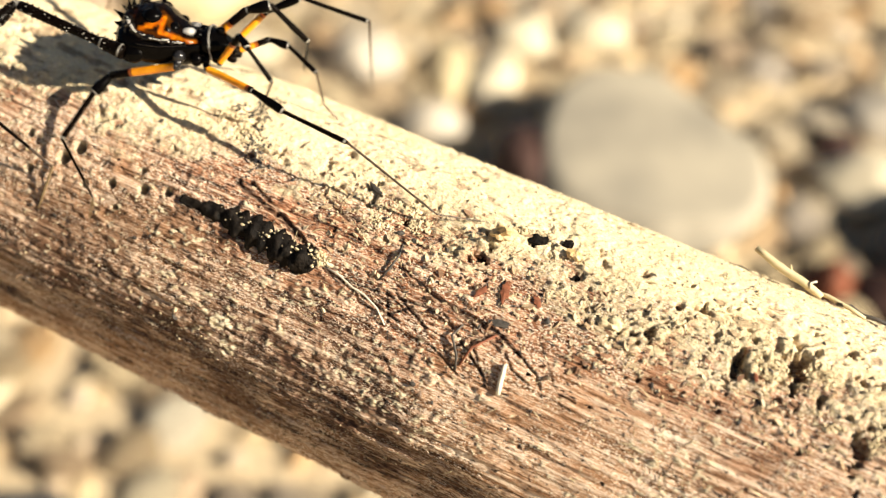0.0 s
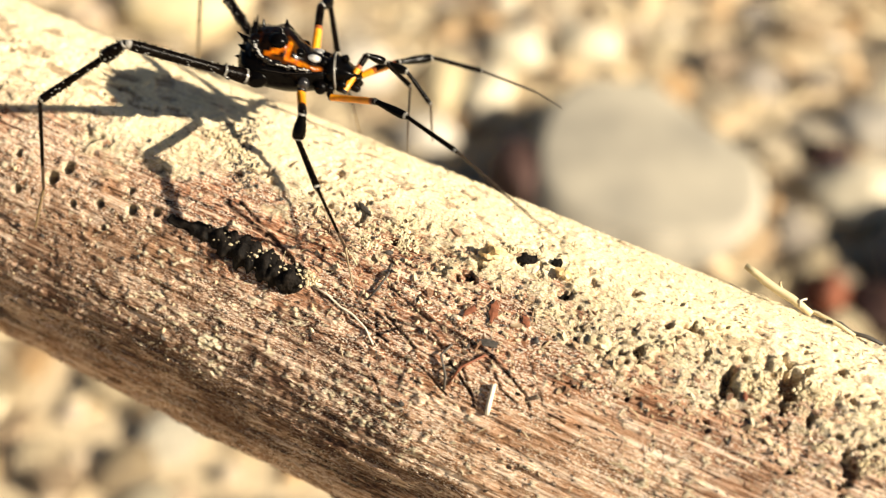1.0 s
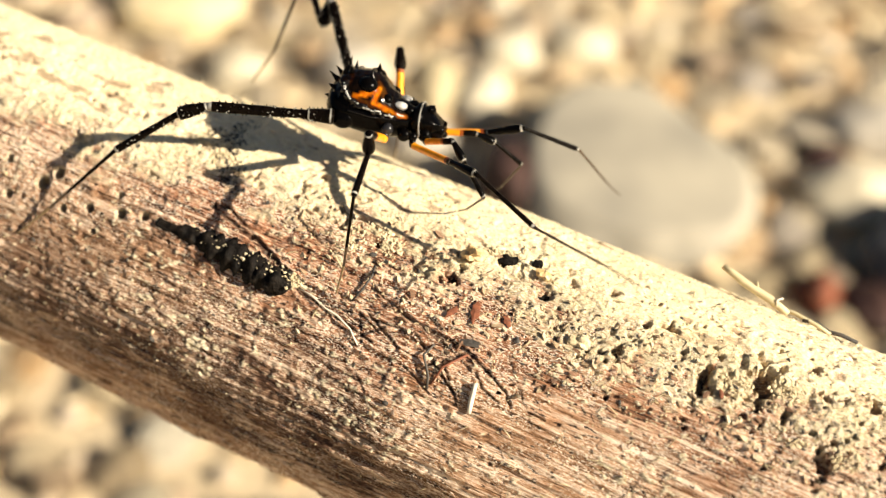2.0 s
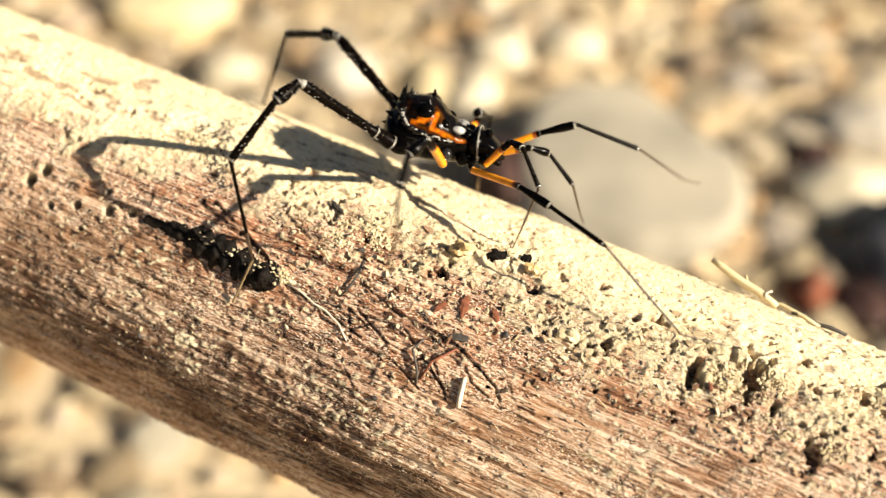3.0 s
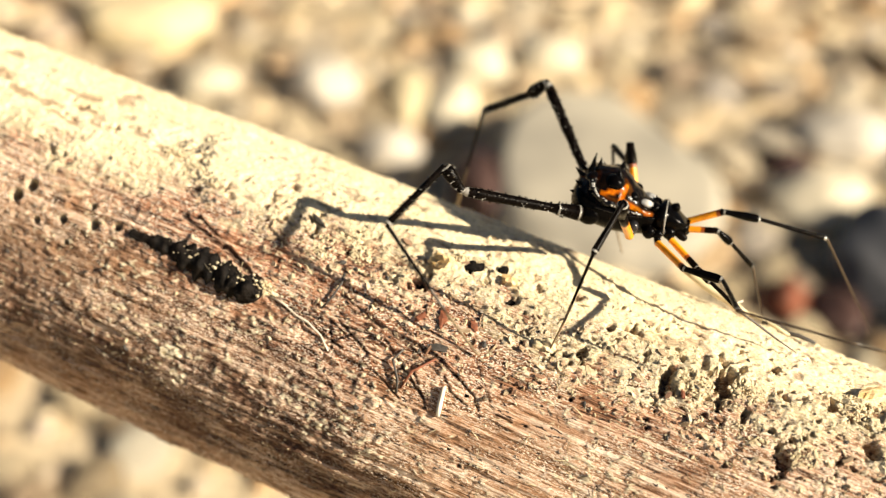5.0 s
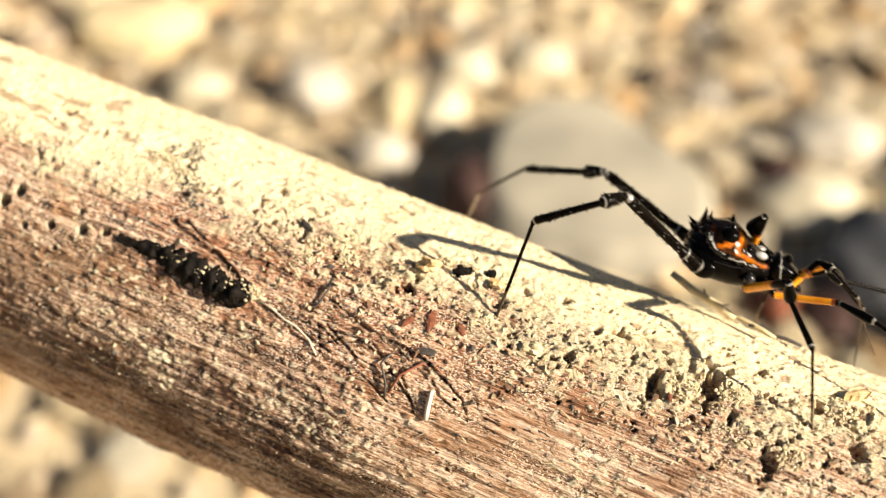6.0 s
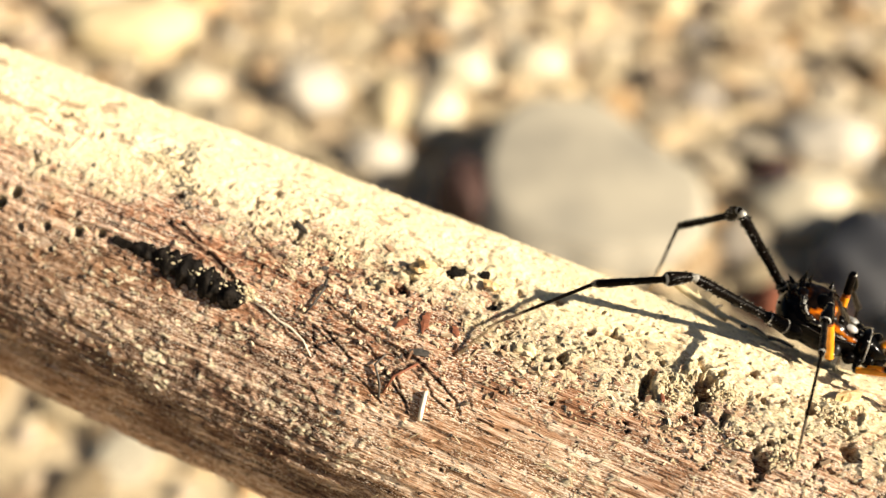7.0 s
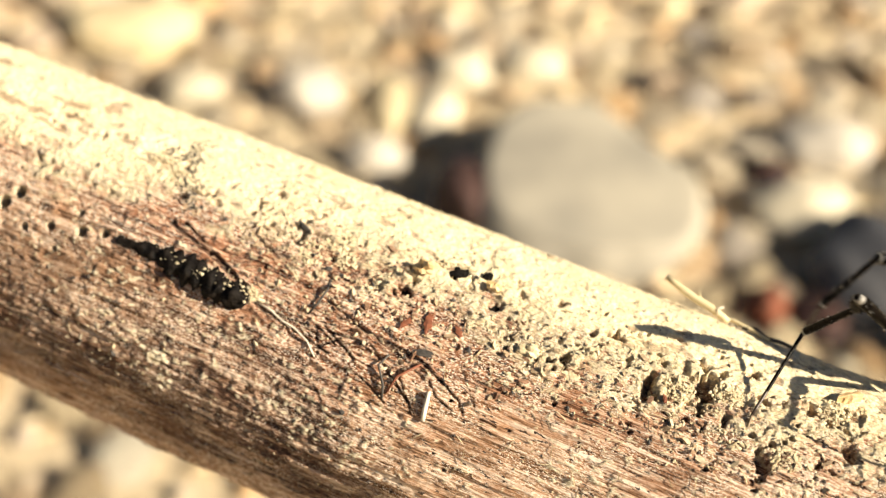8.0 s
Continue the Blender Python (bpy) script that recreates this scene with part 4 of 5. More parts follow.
def harvestman():
    root = tagged(new("harvestman"), "black and orange harvestman with spiny back walking along the stick", "harvestman")
    bm = bmesh.new()
    loft(bm, [(-3.45, 0.8, 0.4, -0.1), (-3.3, 1.4, 0.9, -0.45), (-2.95, 2.0, 1.05, -0.8), (-2.5, 2.25, 1.0, -1.1), (-1.5, 2.2, 0.75, -1.4), (-0.5, 1.95, 0.5, -1.55), (0.5, 1.6, 0.25, -1.5), (1.2, 1.3, 0.15, -1.35), (1.6, 1.15, 0.1, -1.2), (2.0, 0.8, 0.0, -0.9)], 28, 2.5)
    part("abdomen", bm, CHITIN, root, "glossy black underside")
    dorsal_shield(root)
    for side in (-1, 1):
        dome("back_bump", root, (-1.1, 1.0 * side, 1.5), (0.64, 0.6, 0.56), CHITIN)
        dome("back_bump", root, (0.13, 0.9 * side, 0.92), (0.4, 0.4, 0.34), CHITIN)
        dome("back_bump", root, (0.98, 0.7 * side, 0.68), (0.46, 0.34, 0.24), PAINTED_SHEEN, "black bump with its sheen painted pale")
        dome("back_bump", root, (1.55, 0.5 * side, 0.52), (0.35, 0.45, 0.3), CHITIN)
        dome("back_bump", root, (-2.4, 0.8 * side, 1.42), (0.5, 0.66, 0.42), SHIELD)
        # beaded ridge that climbs round the rear of the band; pale beads paint its glints
        path = ((-2.3, 1.62, 1.5), (-2.2, 1.85, 1.3), (-2.0, 1.98, 1.0), (-1.7, 2.06, 0.78), (-1.2, 2.08, 0.56), (-0.5, 1.94, 0.38), (0.3, 1.68, 0.24), (0.95, 1.42, 0.1))
        ts = np.linspace(0, len(path) - 1, 110)
        ridge = [[np.interp(t, range(len(path)), [p[k] for p in path]) for k in range(3)] for t in ts]
        bm = sweep([(x, y * side, z) for x, y, z in ridge], [0.23 - 0.018 * t for t in ts], 16)
        bm.normal_update()
        for v in bm.verts:
            v.co += v.normal * MM * (0.16 * noise.noise(v.co * 4600) + 0.1 * noise.noise(v.co * 8000))
        rng = random.Random(5)
        for k in range(64):
            x, y, z = ridge[int(min(108, 109 * rng.random() ** 1.2))]
            out = Vector((rng.gauss(0, 0.25), side * 0.75, rng.uniform(0.2, 0.9))).normalized()
            r = rng.uniform(0.03, 0.065)
            made = bmesh.ops.create_icosphere(bm, subdivisions=2, radius=r * MM, matrix=Matrix.Translation((Vector((x, y * side, z)) + out * 0.19) * MM))["verts"]
            for f in {f for v in made for f in v.link_faces}:
                f.material_index = 1
        part("side_ridge", bm, [GLOSS, GLINT_BEAD], root, "black ridge with glints painted as pale beads")
        bm = sweep([(x, (np.interp(x, [-1.8, -0.5, 1.0], [2.2, 1.97, 1.42]) + 0.015) * side, np.interp(x, [-1.8, -0.5, 1.0], [0.16, 0.0, 0.02])) for x in np.linspace(-1.8, 1.0, 24)], [0.045] * 24, 8)
        part("seam", bm, GLOSS, root)
        spine(root, (-2.7, 0.4 * side, 1.7), (0.06, 0.05 * side, 1), 0.9, 0.17)
        spine(root, (-3.05, 0.55 * side, 1.3), (-0.75, 0.15 * side, 0.6), 0.7, 0.2)
        spine(root, (-3.05, 1.05 * side, 0.95), (-0.75, 0.5 * side, 0.45), 0.45, 0.2)
        spine(root, (-2.3, 0.5 * side, 1.95), (0.0, 0.1 * side, 1), 0.42, 0.13)
        spine(root, (-0.95, 0.8 * side, 1.95), (-0.1, 0.1 * side, 1), 0.48, 0.22)
        spine(root, (-3.3, 0.95 * side, 0.35), (-1, 0.4 * side, 0.1), 0.3, 0.16)
        spine(root, (1.5, 0.4 * side, 0.72), (-0.3, 0.1 * side, 1), 0.3, 0.1)
        dome("hip", root, (0.6, 1.62 * side, -0.62), (0.37, 0.34, 0.4), BALL, "grey hip joint")
        dome("hip", root, (1.57, 1.28 * side, -0.82), (0.4, 0.36, 0.42), CHITIN)
        dome("hip", root, (2.12, 1.2 * side, -0.85), (0.27, 0.24, 0.3), CHITIN)
        dome("hip", root, (2.7, 0.8 * side, -0.7), (0.42, 0.36, 0.42), CHITIN)
        dome("hip", root, (-2.1, 1.95 * side, -0.5), (0.75, 0.42, 0.6), CHITIN)
        # short joints between hips and thighs
        for name, at, to, r in (("trochanter", (0.58, 1.7, -0.7), (0.55, 1.85, -1.2), 0.24), ("trochanter", (2.05, 1.2, -0.9), (2.25, 1.4, -1.33), 0.2), ("trochanter", (2.75, 0.85, -0.75), (2.9, 1.0, -1.02), 0.2)):
            p, q = Vector((at[0], at[1] * side, at[2])), Vector((to[0], to[1] * side, to[2]))
            bm = sweep([p, p.lerp(q, 0.4), p.lerp(q, 0.7), q], [r * 0.8, r, r * 1.08, r * 0.75], 12)
            part(name, bm, BALL if r == 0.24 else CHITIN, root)
        # folded pedipalp and jaw
        bm = tube([(0, 0.16, 0), (0.5, 0.24, 0), (0.8, 0.27, 0), (1.05, 0.2, 0), (1.15, 0.1, 0)], 10)
        palp = part("pedipalp", bm, LEG_BLACK, root, "folded black feeler")
        palp.matrix_local = Matrix.Translation(Vector((2.75, 0.45 * side, -0.5)) * MM) @ Vector((0.75, 0.1 * side, -0.3)).to_track_quat("X", "Z").to_matrix().to_4x4()
        dome("jaw", root, (3.4, 0.28 * side, -0.4), (0.4, 0.26, 0.34), CHITIN)
    bm = bmesh.new()
    loft(bm, [(1.5, 0.8, 0.3, -0.8), (1.75, 1.1, 0.65, -1.05), (1.95, 1.22, 0.92, -1.1), (2.2, 1.22, 0.95, -1.1), (2.36, 1.02, 0.78, -1.05), (2.55, 1.0, 0.74, -1.0), (2.85, 0.95, 0.55, -0.95), (3.2, 0.8, 0.28, -0.9), (3.5, 0.56, 0.02, -0.75), (3.75, 0.3, -0.2, -0.5)], 24, 2.2)
    part("carapace", bm, CHITIN, root, "black head shield")
    arch = [math.pi * (-0.2 + 1.4 * k / 70) for k in range(71)]
    bm = sweep([(2.34 - 0.16 * math.sin(a), 1.22 * math.cos(a), -0.18 + 1.14 * math.sin(a)) for a in arch], [0.055 * (1 + 0.5 * noise.noise(Vector((k * 0.45, 3, 1)))) for k in range(71)], 8)
    part("neck_rim", bm, MEMBRANE_GLINT, root, "pale glossy rim behind the head")
    dome("eye_mound", root, (2.7, 0, 0.66), (0.3, 0.4, 0.26), CHITIN)
    for side in (-1, 1):
        dome("eye", root, (2.75, 0.3 * side, 0.76), (0.12, 0.12, 0.12), CHITIN)
    legs = {}
    for pair in (1, 2, 3, 4):
        for side in (-1, 1):
            legs[pair, side] = [part(name, bm, mats, root) for name, bm, mats in leg_meshes(pair, pair * 10 + side)]
    return root, legs


HARVESTMAN, LEGS = harvestman()


# ---- gravel ----
def build_gravel():
    rng = random.Random(7)
    shapes = []
    for k in range(10):
        bm = bmesh.new()
        bmesh.ops.create_uvsphere(bm, u_segments=7, v_segments=5, radius=1.0)
        off = Vector((k * 5.1, k * 2.3, k))
        for v in bm.verts:
            v.co *= 1 + 0.3 * noise.noise(v.co * 1.2 + off)
        me = bpy.data.meshes.new("pebble")
        bm.to_mesh(me)
        bm.free()
        me.materials.append(PEBBLE)
        me.polygons.foreach_set("use_smooth", [True] * len(me.polygons))
        shapes.append(me)
    spots = []
    taken = [(a[0], a[1], min(s[0], s[1]) * 0.95) for a, s, *rest in STONES]
    while len(spots) < 2600:
        x, y = rng.uniform(-190, 210), rng.uniform(20, 430)
        r = min(11.0, max(2.2, rng.lognormvariate(1.45, 0.42)))
        if y < 150:
            r = min(r, 6.0)
        if all((x - a) ** 2 + (y - b) ** 2 > (c + r * 0.5) ** 2 for a, b, c in taken) or len(spots) > 2000:
            spots.append((x, y, r))
            if len(taken) < 400 and r > 4.5:
                taken.append((x, y, r * 0.7))
    spots.sort(key=lambda p: -p[2] if abs(p[0] - 10) < 110 and 80 < p[1] < 300 else 0)
    verts, faces, base = [], [], 0
    for k, (x, y, r) in enumerate(spots):
        shape = shapes[k % 10]
        size = Matrix.Diagonal((rng.uniform(0.8, 1.35), rng.uniform(0.75, 1.1), rng.uniform(0.28, 0.44), 1.0))
        m = Matrix.Translation((x * MM, y * MM, r * 0.12 * MM)) @ Euler((rng.uniform(-0.5, 0.5), rng.uniform(-0.5, 0.5), rng.uniform(0, 6.28))).to_matrix().to_4x4() @ size @ Matrix.Scale(r * MM, 4)
        if k < 290:
            ob = new("pebble_piece", shape)
            ob.parent = GROUND
            ob.matrix_world = m
        else:
            verts += [m @ v.co for v in shape.vertices]
            faces += [[i + base for i in p.vertices] for p in shape.polygons]
            base += len(shape.vertices)
    me = bpy.data.meshes.new("gravel")
    me.from_pydata(verts, [], faces)
    me.materials.append(PEBBLES)
    me.polygons.foreach_set("use_smooth", [True] * len(me.polygons))
    ob = new("gravel", me)
    ob.parent = GROUND
    tagged(ob, "loose mixed gravel", kind="stuff")


build_gravel()


# ---- motion ----
def glide(keys, values, t):
    """Smooth curve through values at the key times."""
    v = np.array(values, float)
    k = np.array(keys)
    d = np.gradient(v, k, axis=0)
    i = int(min(max(np.searchsorted(k, t, "right") - 1, 0), len(k) - 2))
    h = k[i + 1] - k[i]
    u = (t - k[i]) / h
    lim = 1.5 * np.abs(v[i + 1] - v[i]) / h
    a, b = np.clip(d[i], -lim, lim), np.clip(d[i + 1], -lim, lim)
    return (2 * u**3 - 3 * u**2 + 1) * v[i] + (u**3 - 2 * u**2 + u) * h * a + (3 * u**2 - 2 * u**3) * v[i + 1] + (u**3 - u**2) * h * b


def body_pose(t, times, rows):
    """Pose of the body in the stick's space from s, away, up in mm and yaw, pitch, roll in degrees."""
    s, y, z, yaw, pitch, roll = glide(times, rows, t)
    return Matrix.Translation(Vector((s, y, z)) * MM) @ Matrix.Rotation(radians(yaw), 4, "Z") @ Matrix.Rotation(radians(-pitch), 4, "Y") @ Matrix.Rotation(radians(roll), 4, "X")


def aim(angles):
    az, el = (np.radians(a) for a in angles)
    return Vector((math.cos(el) * math.cos(az), math.cos(el) * math.sin(az), math.sin(el)))


def step_leg(pair, side, times, rows, steps, *segments):
    """Key the five segments of a leg; each segment has its heading and rise in degrees at the times."""
    heads = [[aim(a) for a in seg] for seg in segments]
    out = [[] for seg in segments]
    turn = [None] * len(segments)
    for t in steps:
        inside = body_pose(t, times, rows).inverted()
        x, y, z = COXA[pair]
        joint = body_pose(t, times, rows) @ (Vector((x, y * side, z)) * MM)
        for k, head in enumerate(heads):
            d = Vector(glide(times, head, t)).normalized()
            local = (inside.to_3x3() @ d).normalized()
            if turn[k] is None:
                turn[k] = local.to_track_quat("X", "Z")
            else:
                was = turn[k] @ Vector((1, 0, 0))
                turn[k] = was.rotation_difference(local) @ turn[k]
            out[k].append((t, Matrix.Translation(inside @ joint) @ turn[k].to_matrix().to_4x4()))
            joint = joint + d * LENGTHS[pair][k] * MM
    for ob, keyed in zip(LEGS[pair, side], out):
        walk(ob, keyed)


def motions():
    times = [0, 0.5, 1, 1.5, 2, 2.25, 2.5, 2.8, 3, 3.5, 4, 4.2, 4.5, 4.75, 5, 5.3, 5.5, 6, 6.5, 7, 7.15, 7.3, 7.5, 8]
    steps = [k / 10 for k in range(81)]

    rows = [
        (-24.70, -1.52, 14.85, 18.0, 8.6, -15.8),
        (-21.23, -0.40, 16.23, 20.3, 6.0, -14.9),
        (-16.85, 0.68, 16.48, 19.6, 3.6, -15.2),
        (-13.02, 1.57, 16.21, 14.0, 2.1, -15.3),
        (-10.38, 1.76, 15.78, 10.7, 1.3, -15.1),
        (-9.32, 1.86, 15.62, 10.5, 1.3, -15.1),
        (-8.35, 1.99, 15.40, 11.0, 1.6, -15.2),
        (-7.10, 2.26, 14.98, 12.7, 2.4, -15.5),
        (-6.05, 2.54, 14.98, 12.4, 2.2, -15.5),
        (-2.14, 3.67, 14.67, 12.3, 2.7, -15.2),
        (2.12, 4.17, 14.41, 6.4, 1.8, -15.3),
        (3.68, 4.04, 14.44, 7.7, 2.7, -15.1),
        (5.06, 4.27, 14.71, 6.9, 2.0, -15.2),
        (5.87, 4.54, 14.80, 6.8, 1.9, -15.4),
        (6.74, 4.92, 14.80, 7.2, 2.1, -15.8),
        (8.29, 5.42, 14.65, 8.3, 3.0, -16.9),
        (10.05, 5.69, 14.64, 7.4, 2.8, -17.5),
        (14.59, 5.97, 13.89, 11.7, 0.9, -19.6),
        (19.56, 5.91, 12.44, -3.7, -6.7, -19.7),
        (21.34, 5.87, 11.91, 0.7, -5.8, -18.1),
        (22.08, 5.96, 12.10, 3.3, -5.5, -17.9),
        (23.07, 6.04, 12.21, 4.3, -5.2, -18.2),
        (24.76, 6.22, 12.56, 6.8, -4.8, -18.6),
        (28.16, 6.24, 13.67, 13.7, -4.4, -19.4),
    ]
    walk(HARVESTMAN, [(t, STICK @ body_pose(t, times, rows)) for t in steps])
    step_leg(1, -1, times, rows, steps,
             [(5.0, 62.7), (12.0, 33.7), (82.4, 38.8), (17.8, 34.8), (-23.8, 32.7), (-35.5, 3.1), (-46.9, -2.3), (-7.7, 54.1), (0.9, 60.5), (27.8, 28.0), (15.5, 46.7), (31.2, 47.3), (-29.0, 45.9), (-40.0, 12.8), (-36.3, -2.3), (6.5, 17.7), (10.1, 42.1), (49.3, 46.2), (-31.6, 53.4), (-51.6, 40.7), (-59.8, 32.2), (-57.8, 22.6), (-62.5, 21.4), (-65.9, 19.7)],
             [(-34.6, -4.7), (-23.4, -12.6), (42.1, -24.7), (7.4, -49.9), (-18.5, -38.8), (-59.7, -6.5), (-60.9, 17.5), (-28.8, 13.1), (-35.9, 15.3), (14.9, -17.6), (-32.6, 14.9), (-47.8, 14.8), (-31.4, 9.1), (-31.4, 17.8), (-27.2, -8.5), (-10.7, -17.0), (-45.4, 12.0), (-40.5, 15.6), (-26.4, 32.2), (-51.4, 41.6), (-63.0, 36.8), (-59.3, 25.2), (-69.6, 29.6), (-67.9, 22.0)],
             [(14.8, -50.4), (17.7, -44.2), (37.7, -44.3), (-25.4, -16.9), (-20.2, -35.0), (-79.0, -15.8), (-34.5, -18.8), (-28.8, -32.1), (-27.3, -40.3), (19.3, -30.9), (-34.9, -17.8), (3.7, -49.5), (-31.0, -28.3), (-89.2, -1.9), (-13.7, -19.5), (-49.9, 2.9), (-30.6, -25.5), (9.4, -37.8), (7.2, -72.6), (1.3, -57.0), (-6.3, -44.7), (-15.5, -45.2), (-18.7, -34.3), (-31.7, -21.8)],
             [(159.1, -72.9), (22.5, -77.3), (-45.6, -76.7), (7.2, -85.3), (138.9, -51.6), (78.2, -0.6), (64.3, -46.0), (-88.2, -86.6), (-123.7, -77.7), (-4.7, -46.9), (-26.4, -75.6), (-78.5, -43.2), (155.7, -68.6), (44.5, -11.2), (13.5, -28.7), (-14.5, -56.1), (-42.0, -71.3), (-1.8, -59.4), (-7.0, -16.1), (-17.9, -4.2), (-23.3, -6.3), (-46.9, 1.5), (-37.7, -8.4), (-26.8, -27.9)],
             [(127.4, -57.2), (54.2, -68.3), (-21.7, -80.2), (66.6, -76.4), (133.0, -42.4), (77.7, 10.7), (61.9, -44.8), (87.4, -87.0), (-157.2, -80.1), (4.7, -44.9), (15.6, -73.6), (97.6, -75.0), (142.9, -60.9), (44.5, -2.7), (19.0, -28.7), (0.2, -55.4), (-9.4, -73.4), (21.6, -55.0), (-3.1, -13.7), (-15.6, -6.5), (-21.1, -2.8), (-46.5, -4.2), (-36.7, -13.6), (-26.5, -29.5)])
    step_leg(2, -1, times, rows, steps,
             [(-15.0, 8.2), (-14.9, 21.7), (-16.8, 25.5), (-17.2, 22.4), (-29.5, 19.3), (-34.1, 17.3), (-37.0, 15.4), (-26.5, 13.7), (-21.9, 17.5), (-16.4, 22.7), (-18.8, 33.2), (-27.3, 42.5), (-43.0, 28.0), (-48.8, 22.5), (-53.2, 17.6), (-3.3, 15.3), (5.3, 15.1), (-3.6, 20.1), (16.5, 32.1), (-17.7, 29.7), (-34.3, 25.1), (-47.5, 10.5), (-49.5, 10.4), (-52.5, 10.9)],
             [(-1.5, -12.6), (-7.7, -1.5), (-12.7, 4.2), (-3.2, -1.6), (-27.3, 16.8), (-32.1, 14.1), (-33.5, 10.3), (-27.4, 4.7), (-14.5, -2.3), (-12.2, 1.7), (-6.3, 12.7), (-9.2, 17.3), (-11.8, 13.9), (-8.9, 8.5), (-1.0, 6.5), (-21.9, 13.3), (-9.9, 2.8), (-15.5, 1.5), (-9.0, 10.3), (-14.1, 34.8), (-35.1, 43.7), (-74.2, 29.9), (-75.5, 27.0), (-72.2, 23.3)],
             [(-4.4, -0.3), (-15.2, -1.9), (-25.5, 5.9), (-21.5, 11.3), (-6.0, -21.8), (-8.9, -24.8), (-11.7, -22.3), (-26.0, -10.6), (-26.1, 4.8), (-14.6, 4.6), (-18.3, 18.4), (-24.5, 23.6), (-50.9, 30.2), (-64.8, 25.2), (-68.5, 18.5), (-26.3, 3.4), (-21.8, 4.1), (-21.7, -2.1), (-70.9, -28.1), (-56.0, -40.3), (-30.9, -41.6), (-11.7, -20.8), (-11.4, -18.5), (-15.0, -16.2)],
             [(4.4, -24.5), (-16.0, -54.9), (-27.9, 1.5), (-24.1, 6.1), (-34.3, 19.7), (-38.3, 22.7), (-43.9, 23.8), (-53.7, 22.1), (-1.6, -34.5), (-24.5, 8.0), (-28.6, 18.7), (23.8, -19.9), (24.5, -10.3), (14.2, -1.6), (-0.0, 7.4), (-54.1, 17.5), (-45.0, 9.9), (-39.7, -25.9), (-33.0, -8.8), (-26.8, -3.5), (-25.6, -4.6), (-24.4, -7.5), (-20.8, -9.3), (-16.3, -14.6)],
             [(38.7, -12.3), (24.3, -18.0), (-28.8, 5.1), (-23.5, 8.4), (-38.5, 20.7), (-41.6, 23.7), (-47.8, 24.5), (-62.7, 22.3), (33.1, -16.2), (-23.2, 10.6), (-28.5, 22.0), (49.3, -6.9), (27.9, -6.6), (14.3, 1.6), (-2.8, 10.6), (-56.6, 25.0), (-44.1, 15.4), (29.7, -6.4), (-31.8, -9.2), (-24.9, -7.9), (-23.7, -7.3), (-23.9, -9.5), (-20.9, -8.1), (-16.2, -14.5)])
    step_leg(3, -1, times, rows, steps,
             [(-167.8, -24.0), (-53.6, 11.4), (-59.7, 20.2), (-79.1, 28.1), (-79.9, 36.1), (-78.4, 43.0), (-77.3, 47.5), (-103.2, 39.4), (-91.2, 50.1), (-65.8, 44.2), (-91.5, 54.3), (-114.6, 54.6), (-104.9, 56.6), (-97.2, 51.7), (-93.7, 47.3), (-117.7, 47.6), (-99.7, 63.0), (-48.9, 45.2), (-87.6, 74.6), (-139.2, 70.6), (-115.7, 61.1), (-116.2, 61.0), (-120.8, 59.3), (-103.2, 49.3)],
             [(-110.3, -34.4), (-46.5, -53.8), (-76.5, -69.1), (-123.5, -65.8), (95.4, -75.3), (116.3, -77.0), (145.3, -79.5), (-137.4, -2.1), (-109.5, -22.9), (-50.2, -6.6), (-84.6, -5.6), (-80.4, -8.3), (-90.7, 17.7), (-97.4, 46.0), (-94.2, 62.8), (-137.0, -9.7), (-81.0, -28.0), (30.0, -67.1), (-82.3, -0.8), (-89.3, -4.3), (-83.4, -24.0), (-106.6, 3.7), (-119.1, 1.0), (-55.0, 20.6)],
             [(-113.8, -50.2), (-36.5, -13.1), (-38.3, -17.6), (-52.2, -21.2), (-74.5, -11.1), (-81.5, -16.5), (-87.4, -19.2), (-111.8, -50.6), (-71.8, 5.7), (-42.1, -6.4), (-63.7, -6.6), (-70.1, -6.3), (-80.4, -18.1), (-88.6, -26.6), (-95.9, -28.8), (-99.0, -0.5), (-83.9, -5.7), (-54.0, -7.2), (-74.6, -7.2), (-84.3, 7.7), (-96.5, 28.4), (-98.5, 16.4), (-112.2, 12.1), (-69.2, 13.4)],
             [(-31.2, -10.9), (-36.3, -4.7), (50.2, -66.2), (57.5, -70.2), (-106.1, -88.2), (-135.8, -82.0), (-143.0, -77.0), (69.9, -78.9), (105.2, -76.2), (4.7, -69.3), (26.8, -73.3), (32.1, -74.9), (29.4, -84.9), (-97.8, -88.9), (-139.6, -82.2), (-75.3, -77.7), (103.7, -80.4), (-40.5, -63.5), (-13.7, -79.2), (-77.2, -51.1), (-59.9, -65.3), (-89.2, -67.1), (-100.1, -59.4), (4.3, -64.8)],
             [(155.8, -73.0), (42.5, -74.1), (-37.2, -48.6), (-66.3, -58.9), (-136.5, -82.6), (-144.4, -79.6), (-148.0, -74.3), (-73.7, -33.2), (-177.7, -84.8), (-5.1, -70.2), (-17.2, -78.7), (27.4, -85.3), (84.5, -87.5), (-170.6, -86.8), (-151.7, -79.6), (145.3, -78.8), (113.6, -64.4), (-76.1, 1.3), (-83.7, -17.0), (67.7, -68.4), (-59.8, -65.1), (67.2, -75.5), (74.5, -78.0), (39.0, -64.0)])
